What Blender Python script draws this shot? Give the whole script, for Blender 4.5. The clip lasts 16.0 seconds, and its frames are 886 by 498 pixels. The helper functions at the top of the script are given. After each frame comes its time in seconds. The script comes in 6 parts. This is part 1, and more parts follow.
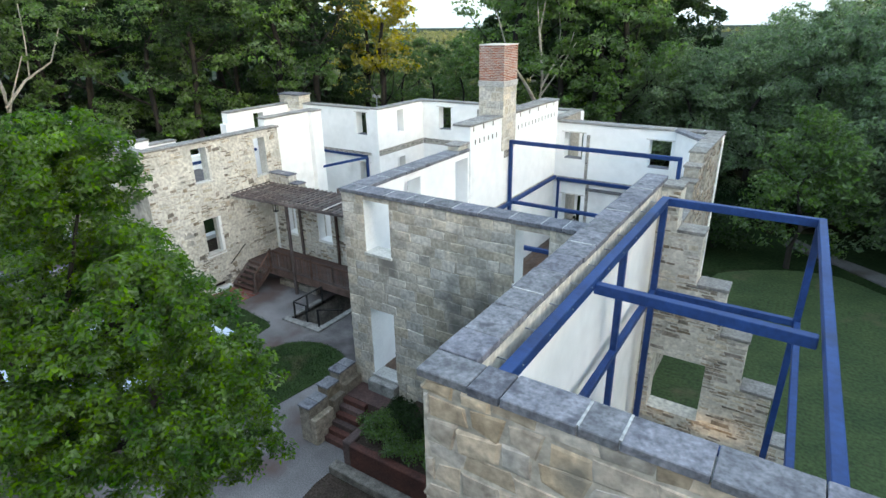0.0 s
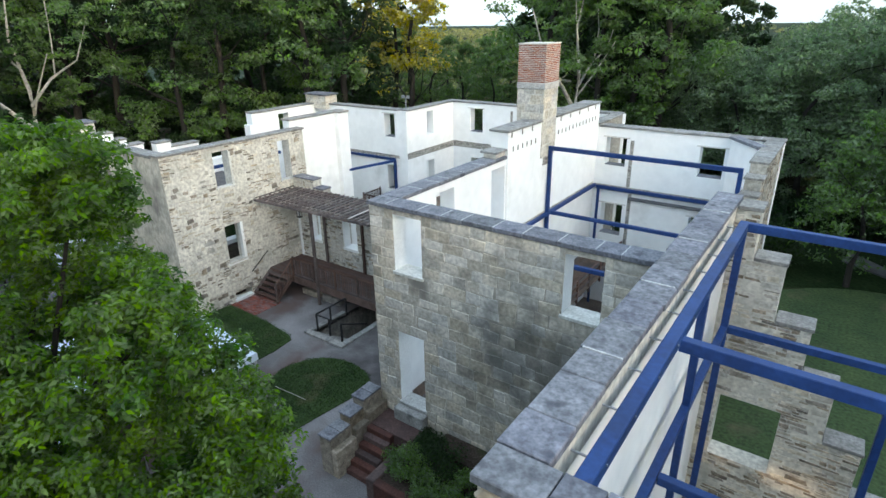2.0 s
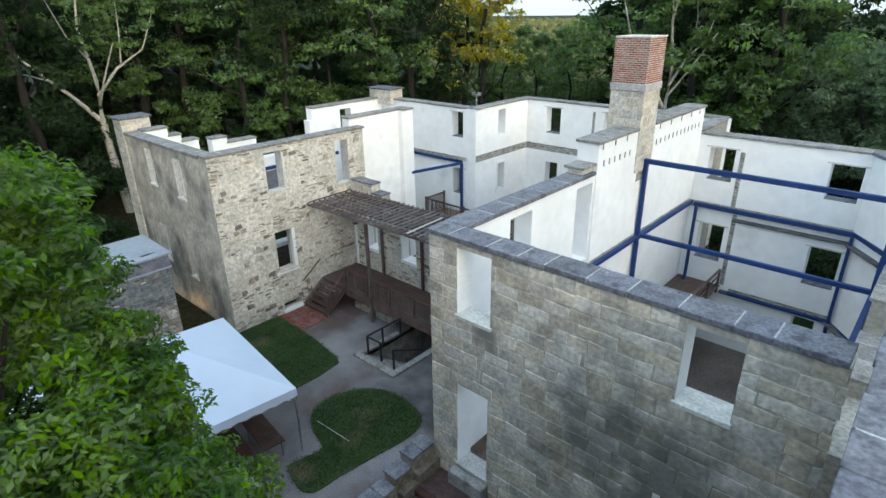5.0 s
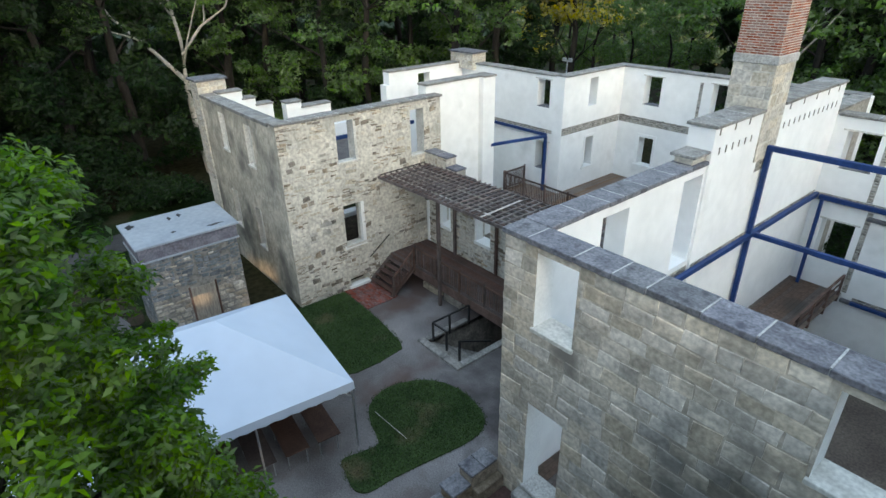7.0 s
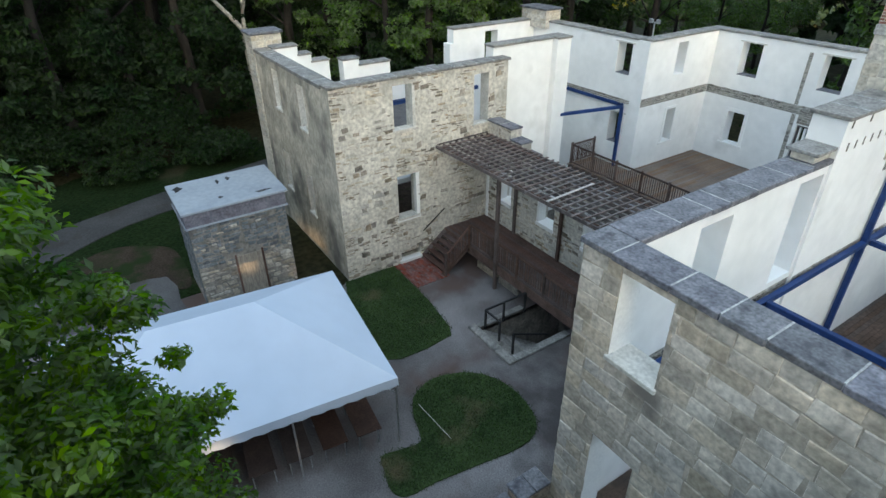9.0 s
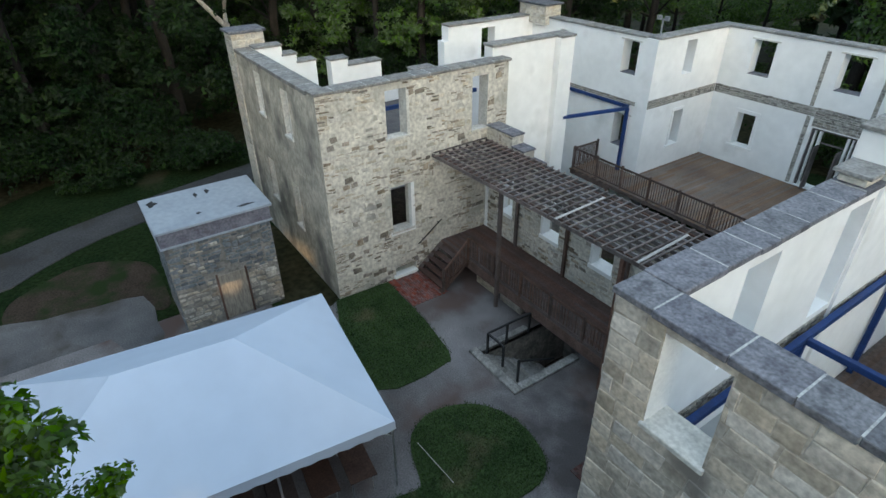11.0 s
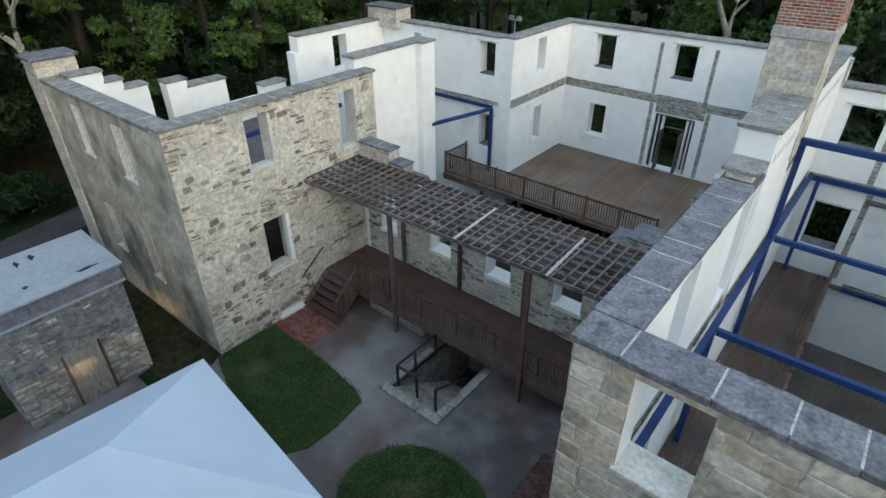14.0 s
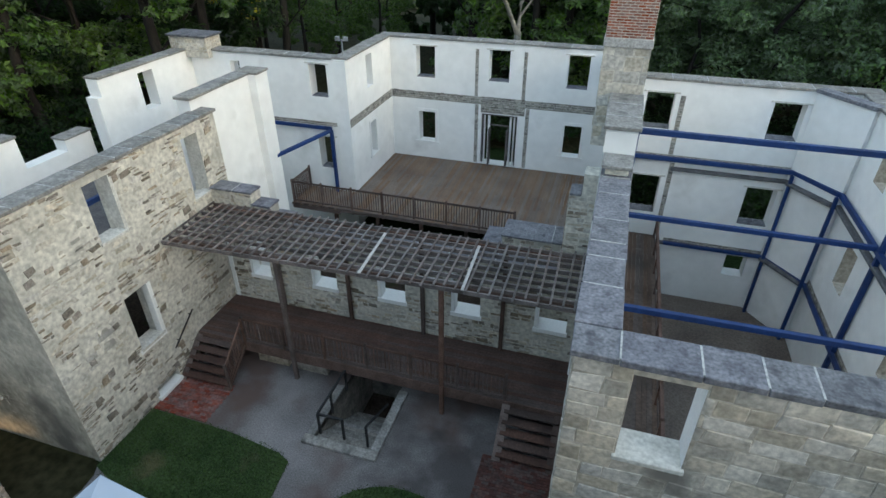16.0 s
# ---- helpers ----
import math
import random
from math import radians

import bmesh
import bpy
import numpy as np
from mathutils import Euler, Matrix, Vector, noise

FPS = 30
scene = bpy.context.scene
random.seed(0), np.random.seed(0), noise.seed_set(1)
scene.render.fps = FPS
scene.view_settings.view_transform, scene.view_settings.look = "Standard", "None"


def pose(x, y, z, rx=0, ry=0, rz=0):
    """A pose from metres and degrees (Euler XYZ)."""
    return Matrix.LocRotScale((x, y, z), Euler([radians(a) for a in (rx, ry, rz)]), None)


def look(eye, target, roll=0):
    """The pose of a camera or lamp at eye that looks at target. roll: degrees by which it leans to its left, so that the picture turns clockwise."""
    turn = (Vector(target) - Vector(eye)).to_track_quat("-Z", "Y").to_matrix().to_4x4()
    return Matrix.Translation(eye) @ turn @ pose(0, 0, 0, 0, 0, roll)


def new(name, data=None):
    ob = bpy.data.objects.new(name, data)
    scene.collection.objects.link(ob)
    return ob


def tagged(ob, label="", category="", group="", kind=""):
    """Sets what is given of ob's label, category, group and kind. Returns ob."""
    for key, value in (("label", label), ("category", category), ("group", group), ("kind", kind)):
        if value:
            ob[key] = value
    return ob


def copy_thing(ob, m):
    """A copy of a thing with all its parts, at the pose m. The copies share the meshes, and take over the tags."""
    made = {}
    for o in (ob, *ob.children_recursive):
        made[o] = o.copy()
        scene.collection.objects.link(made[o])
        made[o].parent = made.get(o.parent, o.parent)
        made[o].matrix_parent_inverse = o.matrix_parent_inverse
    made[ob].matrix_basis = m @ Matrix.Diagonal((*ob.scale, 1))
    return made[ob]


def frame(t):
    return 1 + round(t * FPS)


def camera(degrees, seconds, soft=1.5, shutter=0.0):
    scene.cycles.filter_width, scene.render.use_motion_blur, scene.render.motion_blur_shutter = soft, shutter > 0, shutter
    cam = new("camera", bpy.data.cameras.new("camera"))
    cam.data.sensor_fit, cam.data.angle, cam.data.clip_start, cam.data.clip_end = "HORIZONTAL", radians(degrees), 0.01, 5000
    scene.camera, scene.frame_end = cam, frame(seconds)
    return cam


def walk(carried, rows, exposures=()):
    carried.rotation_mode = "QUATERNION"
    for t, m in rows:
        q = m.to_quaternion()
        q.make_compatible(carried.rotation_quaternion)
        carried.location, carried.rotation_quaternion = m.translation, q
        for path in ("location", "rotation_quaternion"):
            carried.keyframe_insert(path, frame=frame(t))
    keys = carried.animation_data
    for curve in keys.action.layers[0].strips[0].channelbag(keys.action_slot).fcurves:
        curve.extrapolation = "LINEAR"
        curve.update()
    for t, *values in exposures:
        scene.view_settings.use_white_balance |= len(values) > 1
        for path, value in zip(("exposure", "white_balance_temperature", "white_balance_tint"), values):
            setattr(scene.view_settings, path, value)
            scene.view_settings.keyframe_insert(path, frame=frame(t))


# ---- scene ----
cam = camera(76.6, 16.0)
PATH = [
    (0, (3.005, -3.813, 14.19), (1.989, -2.264, 13.438), -1.0),
    (0.5, (2.703, -3.483, 14.199), (1.648, -1.96, 13.445), -1.0),
    (1, (2.387, -3.19, 14.186), (1.316, -1.679, 13.432), -0.9),
    (1.5, (2.016, -2.852, 14.182), (0.937, -1.347, 13.424), -0.9),
    (2, (1.623, -2.45, 14.154), (0.539, -0.949, 13.397), -1.0),
    (2.5, (1.225, -2.008, 14.082), (0.134, -0.51, 13.329), -0.9),
    (3, (0.856, -1.562, 14.07), (-0.272, -0.092, 13.318), -0.9),
    (3.5, (0.51, -1.195, 14.106), (-0.672, 0.232, 13.352), -0.9),
    (4, (0.146, -0.767, 14.126), (-1.055, 0.641, 13.369), -0.9),
    (6.5, (-1.907, 1.364, 14.087), (-3.253, 2.564, 13.221), -1.1),
    (7, (-2.224, 1.669, 14.113), (-3.612, 2.793, 13.214), -1.2),
    (7.5, (-2.582, 1.943, 14.149), (-4.028, 2.963, 13.217), -1.1),
    (8, (-2.993, 2.203, 14.146), (-4.448, 3.177, 13.181), -1.1),
    (8.5, (-3.448, 2.477, 14.151), (-4.898, 3.424, 13.152), -0.9),
    (9, (-3.972, 2.752, 14.14), (-5.41, 3.682, 13.107), -0.7),
    (11.5, (-6.01, 3.769, 14.093), (-7.396, 4.737, 13.024), -0.5),
    (12, (-6.289, 3.93, 14.075), (-7.62, 4.971, 13.006), -0.4),
    (12.5, (-6.547, 4.06, 14.088), (-7.832, 5.157, 13.017), -0.4),
    (13, (-6.812, 4.114, 14.127), (-8.041, 5.273, 13.055), -0.2),
    (13.5, (-7.146, 4.038, 14.221), (-8.306, 5.267, 13.151), -0.2),
    (14, (-7.602, 3.867, 14.325), (-8.679, 5.167, 13.253), -0.2),
    (14.5, (-8.158, 3.56, 14.421), (-9.117, 4.952, 13.351), -0.1),
    (15, (-8.821, 3.214, 14.609), (-9.629, 4.698, 13.539), -0.1),
    (15.5, (-9.51, 2.953, 14.797), (-10.169, 4.51, 13.728), -0.1),
    (16, (-10.054, 2.874, 15.023), (-10.557, 4.488, 13.954), -0.1),
]
walk(cam, [(t, look(eye, target, roll)) for t, eye, target, roll in PATH], exposures=[(0, 2.03, 6200, 4), (4, 1.89, 6250, 4), (6.5, 1.74, 6220, 4), (9, 1.59, 6200, 3), (12, 1.37, 6170, 3), (16, 1.44, 6230, 3)])

# ---- light ----
world = bpy.data.worlds.new("world")
scene.world = world
world.use_nodes = True
wn = world.node_tree.nodes
sky = wn.new("ShaderNodeTexSky")
sky.sky_type = "NISHITA"
sky.sun_disc = False
SUN_EL, SUN_AZ = 4.0, 110.0          # degrees; azimuth clockwise from +y
sky.sun_elevation, sky.sun_rotation = radians(14.0), radians(SUN_AZ)
sky.dust_density, sky.ozone_density, sky.air_density = 3.0, 1.6, 1.0
wn["Background"].inputs[1].default_value = 0.15
veil = wn.new("ShaderNodeMix")          # thin bright evening haze over the clear sky
veil.data_type = "RGBA"
veil.inputs[0].default_value = 0.36
veil.inputs[7].default_value = (4.3, 4.95, 5.5, 1)
world.node_tree.links.new(sky.outputs[0], veil.inputs[6])
world.node_tree.links.new(veil.outputs[2], wn["Background"].inputs[0])
sun_data = bpy.data.lights.new("sun", "SUN")
sun_data.energy, sun_data.angle, sun_data.color = 2.0, radians(0.6), (1.0, 0.66, 0.36)
sun = new("sun", sun_data)
az = radians(SUN_AZ)
sun.matrix_world = look((60 * math.sin(az), 60 * math.cos(az), 60 * math.tan(radians(SUN_EL))), (0, 0, 0))

# ---- materials ----
def mat(name, c1, c2, rough=0.85, scale=1.5, fine=22.0, bump=0.25, vary=0.0, island=0.0, metal=0.0,
        stain=None, stain_scale=0.5, stain_at=0.55, stretch=(1, 1, 1), fine_amt=0.35, bdist=0.02, patch=None):
    m = bpy.data.materials.new(name)
    m.use_nodes = True
    n, l = m.node_tree.nodes, m.node_tree.links
    b = n["Principled BSDF"]
    geo = n.new("ShaderNodeNewGeometry")
    mp = n.new("ShaderNodeMapping")
    mp.inputs["Scale"].default_value = stretch
    l.new(geo.outputs["Position"], mp.inputs["Vector"])

    def noise_tex(sc, det):
        t = n.new("ShaderNodeTexNoise")
        t.inputs["Scale"].default_value, t.inputs["Detail"].default_value = sc, det
        l.new(mp.outputs[0], t.inputs["Vector"])
        return t

    def mix(a, bb, fac, mode="MIX"):
        x = n.new("ShaderNodeMix")
        x.data_type, x.blend_type = "RGBA", mode
        for sock, v in ((x.inputs[0], fac), (x.inputs[6], a), (x.inputs[7], bb)):
            if isinstance(v, (int, float)):
                sock.default_value = v
            elif isinstance(v, tuple):
                sock.default_value = (*v, 1)
            else:
                l.new(v, sock)
        return x.outputs[2]

    def ramp(src, lo, hi):
        r = n.new("ShaderNodeMapRange")
        r.inputs[1].default_value, r.inputs[2].default_value = lo, hi
        l.new(src, r.inputs[0])
        return r.outputs[0]

    t1, t2 = noise_tex(scale, 5), noise_tex(fine, 6)
    col = mix(c1, c2, ramp(t1.outputs["Fac"], 0.32, 0.68))
    f = ramp(t2.outputs["Fac"], 0.3, 0.7)
    dark = n.new("ShaderNodeMapRange")
    dark.inputs[3].default_value, dark.inputs[4].default_value = 1 - fine_amt, 1 + fine_amt * 0.6
    l.new(f, dark.inputs[0])
    comb = n.new("ShaderNodeCombineColor")
    for i in range(3):
        l.new(dark.outputs[0], comb.inputs[i])
    col = mix(col, comb.outputs[0], 1.0, "MULTIPLY")
    if stain:
        t3 = noise_tex(stain_scale, 7)
        col = mix(col, stain, ramp(t3.outputs["Fac"], stain_at, stain_at + 0.16))
    if patch:      # a grimy, mossy patch on ashlar, painted shade on gravel: middle, half sizes, colour
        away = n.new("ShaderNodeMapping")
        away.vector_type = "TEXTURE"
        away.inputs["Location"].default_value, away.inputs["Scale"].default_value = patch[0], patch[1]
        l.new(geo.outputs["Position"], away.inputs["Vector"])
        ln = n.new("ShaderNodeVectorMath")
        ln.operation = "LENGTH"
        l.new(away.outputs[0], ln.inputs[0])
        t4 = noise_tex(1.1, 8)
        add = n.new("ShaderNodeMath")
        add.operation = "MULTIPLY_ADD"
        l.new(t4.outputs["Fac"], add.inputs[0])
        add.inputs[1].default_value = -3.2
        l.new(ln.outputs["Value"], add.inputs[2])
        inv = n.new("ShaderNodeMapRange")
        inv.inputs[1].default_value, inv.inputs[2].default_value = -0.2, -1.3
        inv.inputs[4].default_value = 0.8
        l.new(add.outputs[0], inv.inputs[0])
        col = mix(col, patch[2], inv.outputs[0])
    if vary or island:
        if vary:
            oi = n.new("ShaderNodeObjectInfo")
            rnd, amt = oi.outputs["Random"], vary
        else:
            rnd, amt = geo.outputs["Random Per Island"], island
        h = n.new("ShaderNodeHueSaturation")
        v = n.new("ShaderNodeMapRange")
        v.inputs[3].default_value, v.inputs[4].default_value = 1 - amt, 1 + amt * 0.7
        l.new(rnd, v.inputs[0])
        l.new(v.outputs[0], h.inputs["Value"])
        wn_ = n.new("ShaderNodeTexWhiteNoise")
        wn_.noise_dimensions = "1D"
        l.new(rnd, wn_.inputs["W"])
        s = n.new("ShaderNodeMapRange")
        s.inputs[3].default_value, s.inputs[4].default_value = 0.6, 1.35
        l.new(wn_.outputs["Value"], s.inputs[0])
        l.new(s.outputs[0], h.inputs["Saturation"])
        l.new(col, h.inputs["Color"])
        col = h.outputs[0]
    l.new(col, b.inputs["Base Color"])
    b.inputs["Roughness"].default_value, b.inputs["Metallic"].default_value = rough, metal
    b.inputs["Specular IOR Level"].default_value = 0.3
    if bump:
        bp = n.new("ShaderNodeBump")
        bp.inputs["Strength"].default_value, bp.inputs["Distance"].default_value = bump, bdist
        l.new(t2.outputs["Fac"], bp.inputs["Height"])
        l.new(bp.outputs[0], b.inputs["Normal"])
    return m


M = {}
M["mortar"] = mat("mortar", (0.32, 0.30, 0.26), (0.43, 0.40, 0.34), scale=0.9, fine=9, stain=(0.20, 0.19, 0.17), stain_at=0.56, stain_scale=0.7)
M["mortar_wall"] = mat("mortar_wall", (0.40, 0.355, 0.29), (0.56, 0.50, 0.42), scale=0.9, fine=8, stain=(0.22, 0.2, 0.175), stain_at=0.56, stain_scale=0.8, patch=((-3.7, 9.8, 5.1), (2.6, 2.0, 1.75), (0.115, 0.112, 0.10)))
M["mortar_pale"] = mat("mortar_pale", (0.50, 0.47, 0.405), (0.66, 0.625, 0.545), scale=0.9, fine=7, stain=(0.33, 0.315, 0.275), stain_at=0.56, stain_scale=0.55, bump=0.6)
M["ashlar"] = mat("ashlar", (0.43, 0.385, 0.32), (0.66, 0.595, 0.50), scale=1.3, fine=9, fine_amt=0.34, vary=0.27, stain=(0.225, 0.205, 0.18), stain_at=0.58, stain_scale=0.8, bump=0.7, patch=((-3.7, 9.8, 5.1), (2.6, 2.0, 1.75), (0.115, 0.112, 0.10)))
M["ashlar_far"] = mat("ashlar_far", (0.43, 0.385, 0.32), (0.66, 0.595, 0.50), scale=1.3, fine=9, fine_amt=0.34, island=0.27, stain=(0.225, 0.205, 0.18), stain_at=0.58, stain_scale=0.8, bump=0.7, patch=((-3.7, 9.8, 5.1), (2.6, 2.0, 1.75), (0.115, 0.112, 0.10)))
M["ashlar_warm"] = mat("ashlar_warm", (0.36, 0.295, 0.225), (0.58, 0.485, 0.38), scale=2.2, fine=8, fine_amt=0.36, vary=0.34, stain=(0.21, 0.19, 0.16), stain_at=0.58, stain_scale=1.1, bump=0.8)
M["ashlar_warm_far"] = mat("ashlar_warm_far", (0.36, 0.295, 0.225), (0.58, 0.485, 0.38), scale=2.2, fine=8, fine_amt=0.36, island=0.34, stain=(0.21, 0.19, 0.16), stain_at=0.58, stain_scale=1.1, bump=0.8)
M["rubble"] = mat("rubble", (0.19, 0.16, 0.125), (0.41, 0.35, 0.28), scale=4, fine=20, vary=0.45, bump=0.6)
M["rubble_far"] = mat("rubble_far", (0.19, 0.16, 0.125), (0.41, 0.35, 0.28), scale=4, fine=20, island=0.45, bump=0.6)
M["rubble_pale"] = mat("rubble_pale", (0.44, 0.40, 0.33), (0.61, 0.56, 0.47), scale=2.2, fine=10, vary=0.16, stain=(0.31, 0.295, 0.26), stain_at=0.56, stain_scale=0.6, bump=0.6)
M["rubble_pale_far"] = mat("rubble_pale_far", (0.44, 0.40, 0.33), (0.61, 0.56, 0.47), scale=2.2, fine=10, island=0.16, stain=(0.31, 0.295, 0.26), stain_at=0.56, stain_scale=0.6, bump=0.6)
M["render_grey"] = mat("render_grey", (0.35, 0.32, 0.262), (0.56, 0.51, 0.42), scale=1.5, fine=7, fine_amt=0.3, stretch=(1, 1, 0.7), stain=(0.17, 0.157, 0.137), stain_at=0.53, stain_scale=0.7, bump=0.6)
M["slate_stone"] = mat("slate_stone", (0.107, 0.123, 0.135), (0.205, 0.221, 0.234), scale=2.5, fine=14, island=0.3, bump=0.6)
M["slate_part"] = mat("slate_part", (0.107, 0.123, 0.135), (0.205, 0.221, 0.234), scale=2.5, fine=14, vary=0.3, bump=0.6)
M["shed_stone"] = mat("shed_stone", (0.31, 0.275, 0.23), (0.50, 0.45, 0.375), scale=2.5, fine=12, vary=0.3, bump=0.6)
M["shed_stone_far"] = mat("shed_stone_far", (0.31, 0.275, 0.23), (0.50, 0.45, 0.375), scale=2.5, fine=12, island=0.3, bump=0.6)
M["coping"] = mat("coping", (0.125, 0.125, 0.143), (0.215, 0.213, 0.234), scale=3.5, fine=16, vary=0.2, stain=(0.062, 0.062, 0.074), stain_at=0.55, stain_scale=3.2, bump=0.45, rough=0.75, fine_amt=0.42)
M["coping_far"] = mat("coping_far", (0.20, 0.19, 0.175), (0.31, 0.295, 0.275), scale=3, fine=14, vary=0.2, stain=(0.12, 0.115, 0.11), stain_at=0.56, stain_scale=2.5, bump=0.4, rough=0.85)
M["ledge"] = mat("ledge", (0.085, 0.085, 0.095), (0.16, 0.155, 0.16), scale=3, fine=14, stain=(0.25, 0.24, 0.22), stain_at=0.6, stain_scale=2.5, bump=0.6)
M["joint"] = mat("joint", (0.30, 0.30, 0.30), (0.50, 0.50, 0.48), scale=3, fine=20, bump=0.1)
M["plaster"] = mat("plaster", (0.78, 0.78, 0.765), (0.86, 0.855, 0.84), scale=0.5, fine=2.2, fine_amt=0.05, bump=0.05, stain=(0.64, 0.635, 0.61), stain_at=0.62, stain_scale=0.5, rough=0.85)
M["trim"] = mat("trim", (0.78, 0.78, 0.77), (0.84, 0.84, 0.82), fine=15, fine_amt=0.08, bump=0.05, rough=0.6)
M["old_paint"] = mat("old_paint", (0.50, 0.485, 0.44), (0.66, 0.645, 0.60), scale=3, fine=12, fine_amt=0.2, bump=0.2)
M["steel"] = mat("steel", (0.009, 0.029, 0.113), (0.015, 0.047, 0.167), scale=1.2, fine=10, fine_amt=0.2, bump=0.05, rough=0.55, stain=(0.012, 0.022, 0.06), stain_at=0.58)
M["deck_old"] = mat("deck_old", (0.088, 0.064, 0.052), (0.135, 0.10, 0.082), scale=0.7, fine=10, vary=0.05, stain=(0.06, 0.05, 0.045), stain_at=0.55, rough=0.8)
M["wood"] = mat("wood", (0.095, 0.063, 0.052), (0.165, 0.112, 0.094), scale=2, fine=26, vary=0.4, rough=0.85)
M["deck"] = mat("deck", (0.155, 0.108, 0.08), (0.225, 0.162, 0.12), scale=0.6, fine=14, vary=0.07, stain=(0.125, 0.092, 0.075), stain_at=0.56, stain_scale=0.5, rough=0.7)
# darker copy of deck: shade under the pergola is put into its colour
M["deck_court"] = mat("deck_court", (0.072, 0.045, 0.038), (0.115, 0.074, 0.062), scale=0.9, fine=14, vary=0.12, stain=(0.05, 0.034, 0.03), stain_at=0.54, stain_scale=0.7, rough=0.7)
M["lath"] = mat("lath", (0.105, 0.088, 0.082), (0.22, 0.186, 0.175), scale=3, fine=25, vary=0.35, rough=0.9)
M["brick"] = mat("brick", (0.25, 0.098, 0.07), (0.35, 0.165, 0.122), scale=3, fine=25, vary=0.25, rough=0.9)
M["brick_pave"] = mat("brick_pave", (0.15, 0.06, 0.05), (0.23, 0.094, 0.076), scale=2, fine=14, vary=0.12, rough=0.9)
M["brick_mortar"] = mat("brick_mortar", (0.55, 0.50, 0.44), (0.66, 0.61, 0.54), fine=20)
# darker copy of brick_pave with the shade of tree and wall in its colour
M["brick_shaded"] = mat("brick_shaded", (0.068, 0.04, 0.036), (0.115, 0.062, 0.053), scale=2, fine=14, vary=0.2, rough=0.9)
M["grass"] = mat("grass", (0.036, 0.062, 0.023), (0.060, 0.092, 0.034), scale=0.9, fine=16, fine_amt=0.5, bump=0.8, stain=(0.12, 0.105, 0.06), stain_at=0.6, stain_scale=0.6, bdist=0.05)
# nearly black grass: shade from the surrounding wood is put into its colour
M["grass_shaded"] = mat("grass_shaded", (0.012, 0.023, 0.008), (0.021, 0.034, 0.012), scale=0.5, fine=6, fine_amt=0.5, bump=0.8, stain=(0.06, 0.05, 0.032), stain_at=0.6, stain_scale=0.25, bdist=0.05)
M["lawn_east"] = mat("lawn_east", (0.03, 0.054, 0.018), (0.056, 0.085, 0.028), scale=0.6, fine=7, fine_amt=0.5, bump=0.8, stain=(0.10, 0.088, 0.05), stain_at=0.6, stain_scale=0.45, bdist=0.05)
M["blade"] = mat("blade", (0.04, 0.07, 0.025), (0.07, 0.108, 0.038), scale=0.9, fine=4, island=0.4, bump=0, stain=(0.13, 0.115, 0.065), stain_at=0.6, stain_scale=0.6)
# the patch paints the wall's shade on the gravel by the east steps
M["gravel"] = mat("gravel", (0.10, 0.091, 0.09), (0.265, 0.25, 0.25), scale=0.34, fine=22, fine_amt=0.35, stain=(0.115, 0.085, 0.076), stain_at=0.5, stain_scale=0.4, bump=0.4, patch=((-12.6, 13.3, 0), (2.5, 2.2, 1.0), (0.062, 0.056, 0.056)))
M["gravel_damp"] = mat("gravel_damp", (0.085, 0.083, 0.085), (0.15, 0.145, 0.145), scale=0.6, fine=20, fine_amt=0.35, stain=(0.06, 0.052, 0.045), stain_at=0.52, stain_scale=0.5, bump=0.4)
M["asphalt"] = mat("asphalt", (0.055, 0.055, 0.057), (0.085, 0.085, 0.086), scale=0.4, fine=12, fine_amt=0.25, stain=(0.055, 0.05, 0.043), stain_at=0.58)
M["soil"] = mat("soil", (0.045, 0.035, 0.028), (0.08, 0.06, 0.048), scale=2, fine=15, fine_amt=0.5, bump=0.8, bdist=0.05, stain=(0.035, 0.045, 0.02), stain_at=0.55, stain_scale=1.2)
M["soil_red"] = mat("soil_red", (0.044, 0.034, 0.026), (0.066, 0.05, 0.038), scale=1.2, fine=12, fine_amt=0.4, bump=0.5, stain=(0.022, 0.034, 0.013), stain_at=0.45, stain_scale=0.7)
M["dark_floor"] = mat("dark_floor", (0.13, 0.105, 0.09), (0.20, 0.165, 0.14), scale=0.6, fine=12)
M["fabric"] = mat("fabric", (0.50, 0.56, 0.66), (0.54, 0.60, 0.70), scale=0.5, fine=1.2, fine_amt=0.03, bump=0.0, rough=0.55)
M["tin"] = mat("tin", (0.281, 0.312, 0.351), (0.343, 0.374, 0.413), scale=0.7, fine=5, fine_amt=0.12, stain=(0.07, 0.07, 0.078), stain_at=0.66, stain_scale=0.8, rough=0.5, bump=0.05)
M["black_metal"] = mat("black_metal", (0.02, 0.02, 0.022), (0.035, 0.035, 0.036), bump=0.05, rough=0.5)
M["grey_metal"] = mat("grey_metal", (0.35, 0.36, 0.37), (0.45, 0.46, 0.47), bump=0.05, rough=0.4, metal=0.7)
M["door_wood"] = mat("door_wood", (0.25, 0.22, 0.18), (0.33, 0.29, 0.24), scale=2, fine=20, stretch=(1, 1, 0.2))
M["bark"] = mat("bark", (0.018, 0.016, 0.014), (0.034, 0.029, 0.025), scale=3, fine=14, stretch=(1, 1, 0.3), bump=0.8)
M["pale_bark"] = mat("pale_bark", (0.30, 0.285, 0.25), (0.42, 0.40, 0.36), scale=1.5, fine=8, stain=(0.22, 0.19, 0.15), stain_at=0.56, stain_scale=1.2, bump=0.4)
M["forest"] = mat("forest", (0.05, 0.07, 0.03), (0.10, 0.11, 0.05), scale=0.03, fine=0.25, fine_amt=0.5, bump=1.0, bdist=3.0)
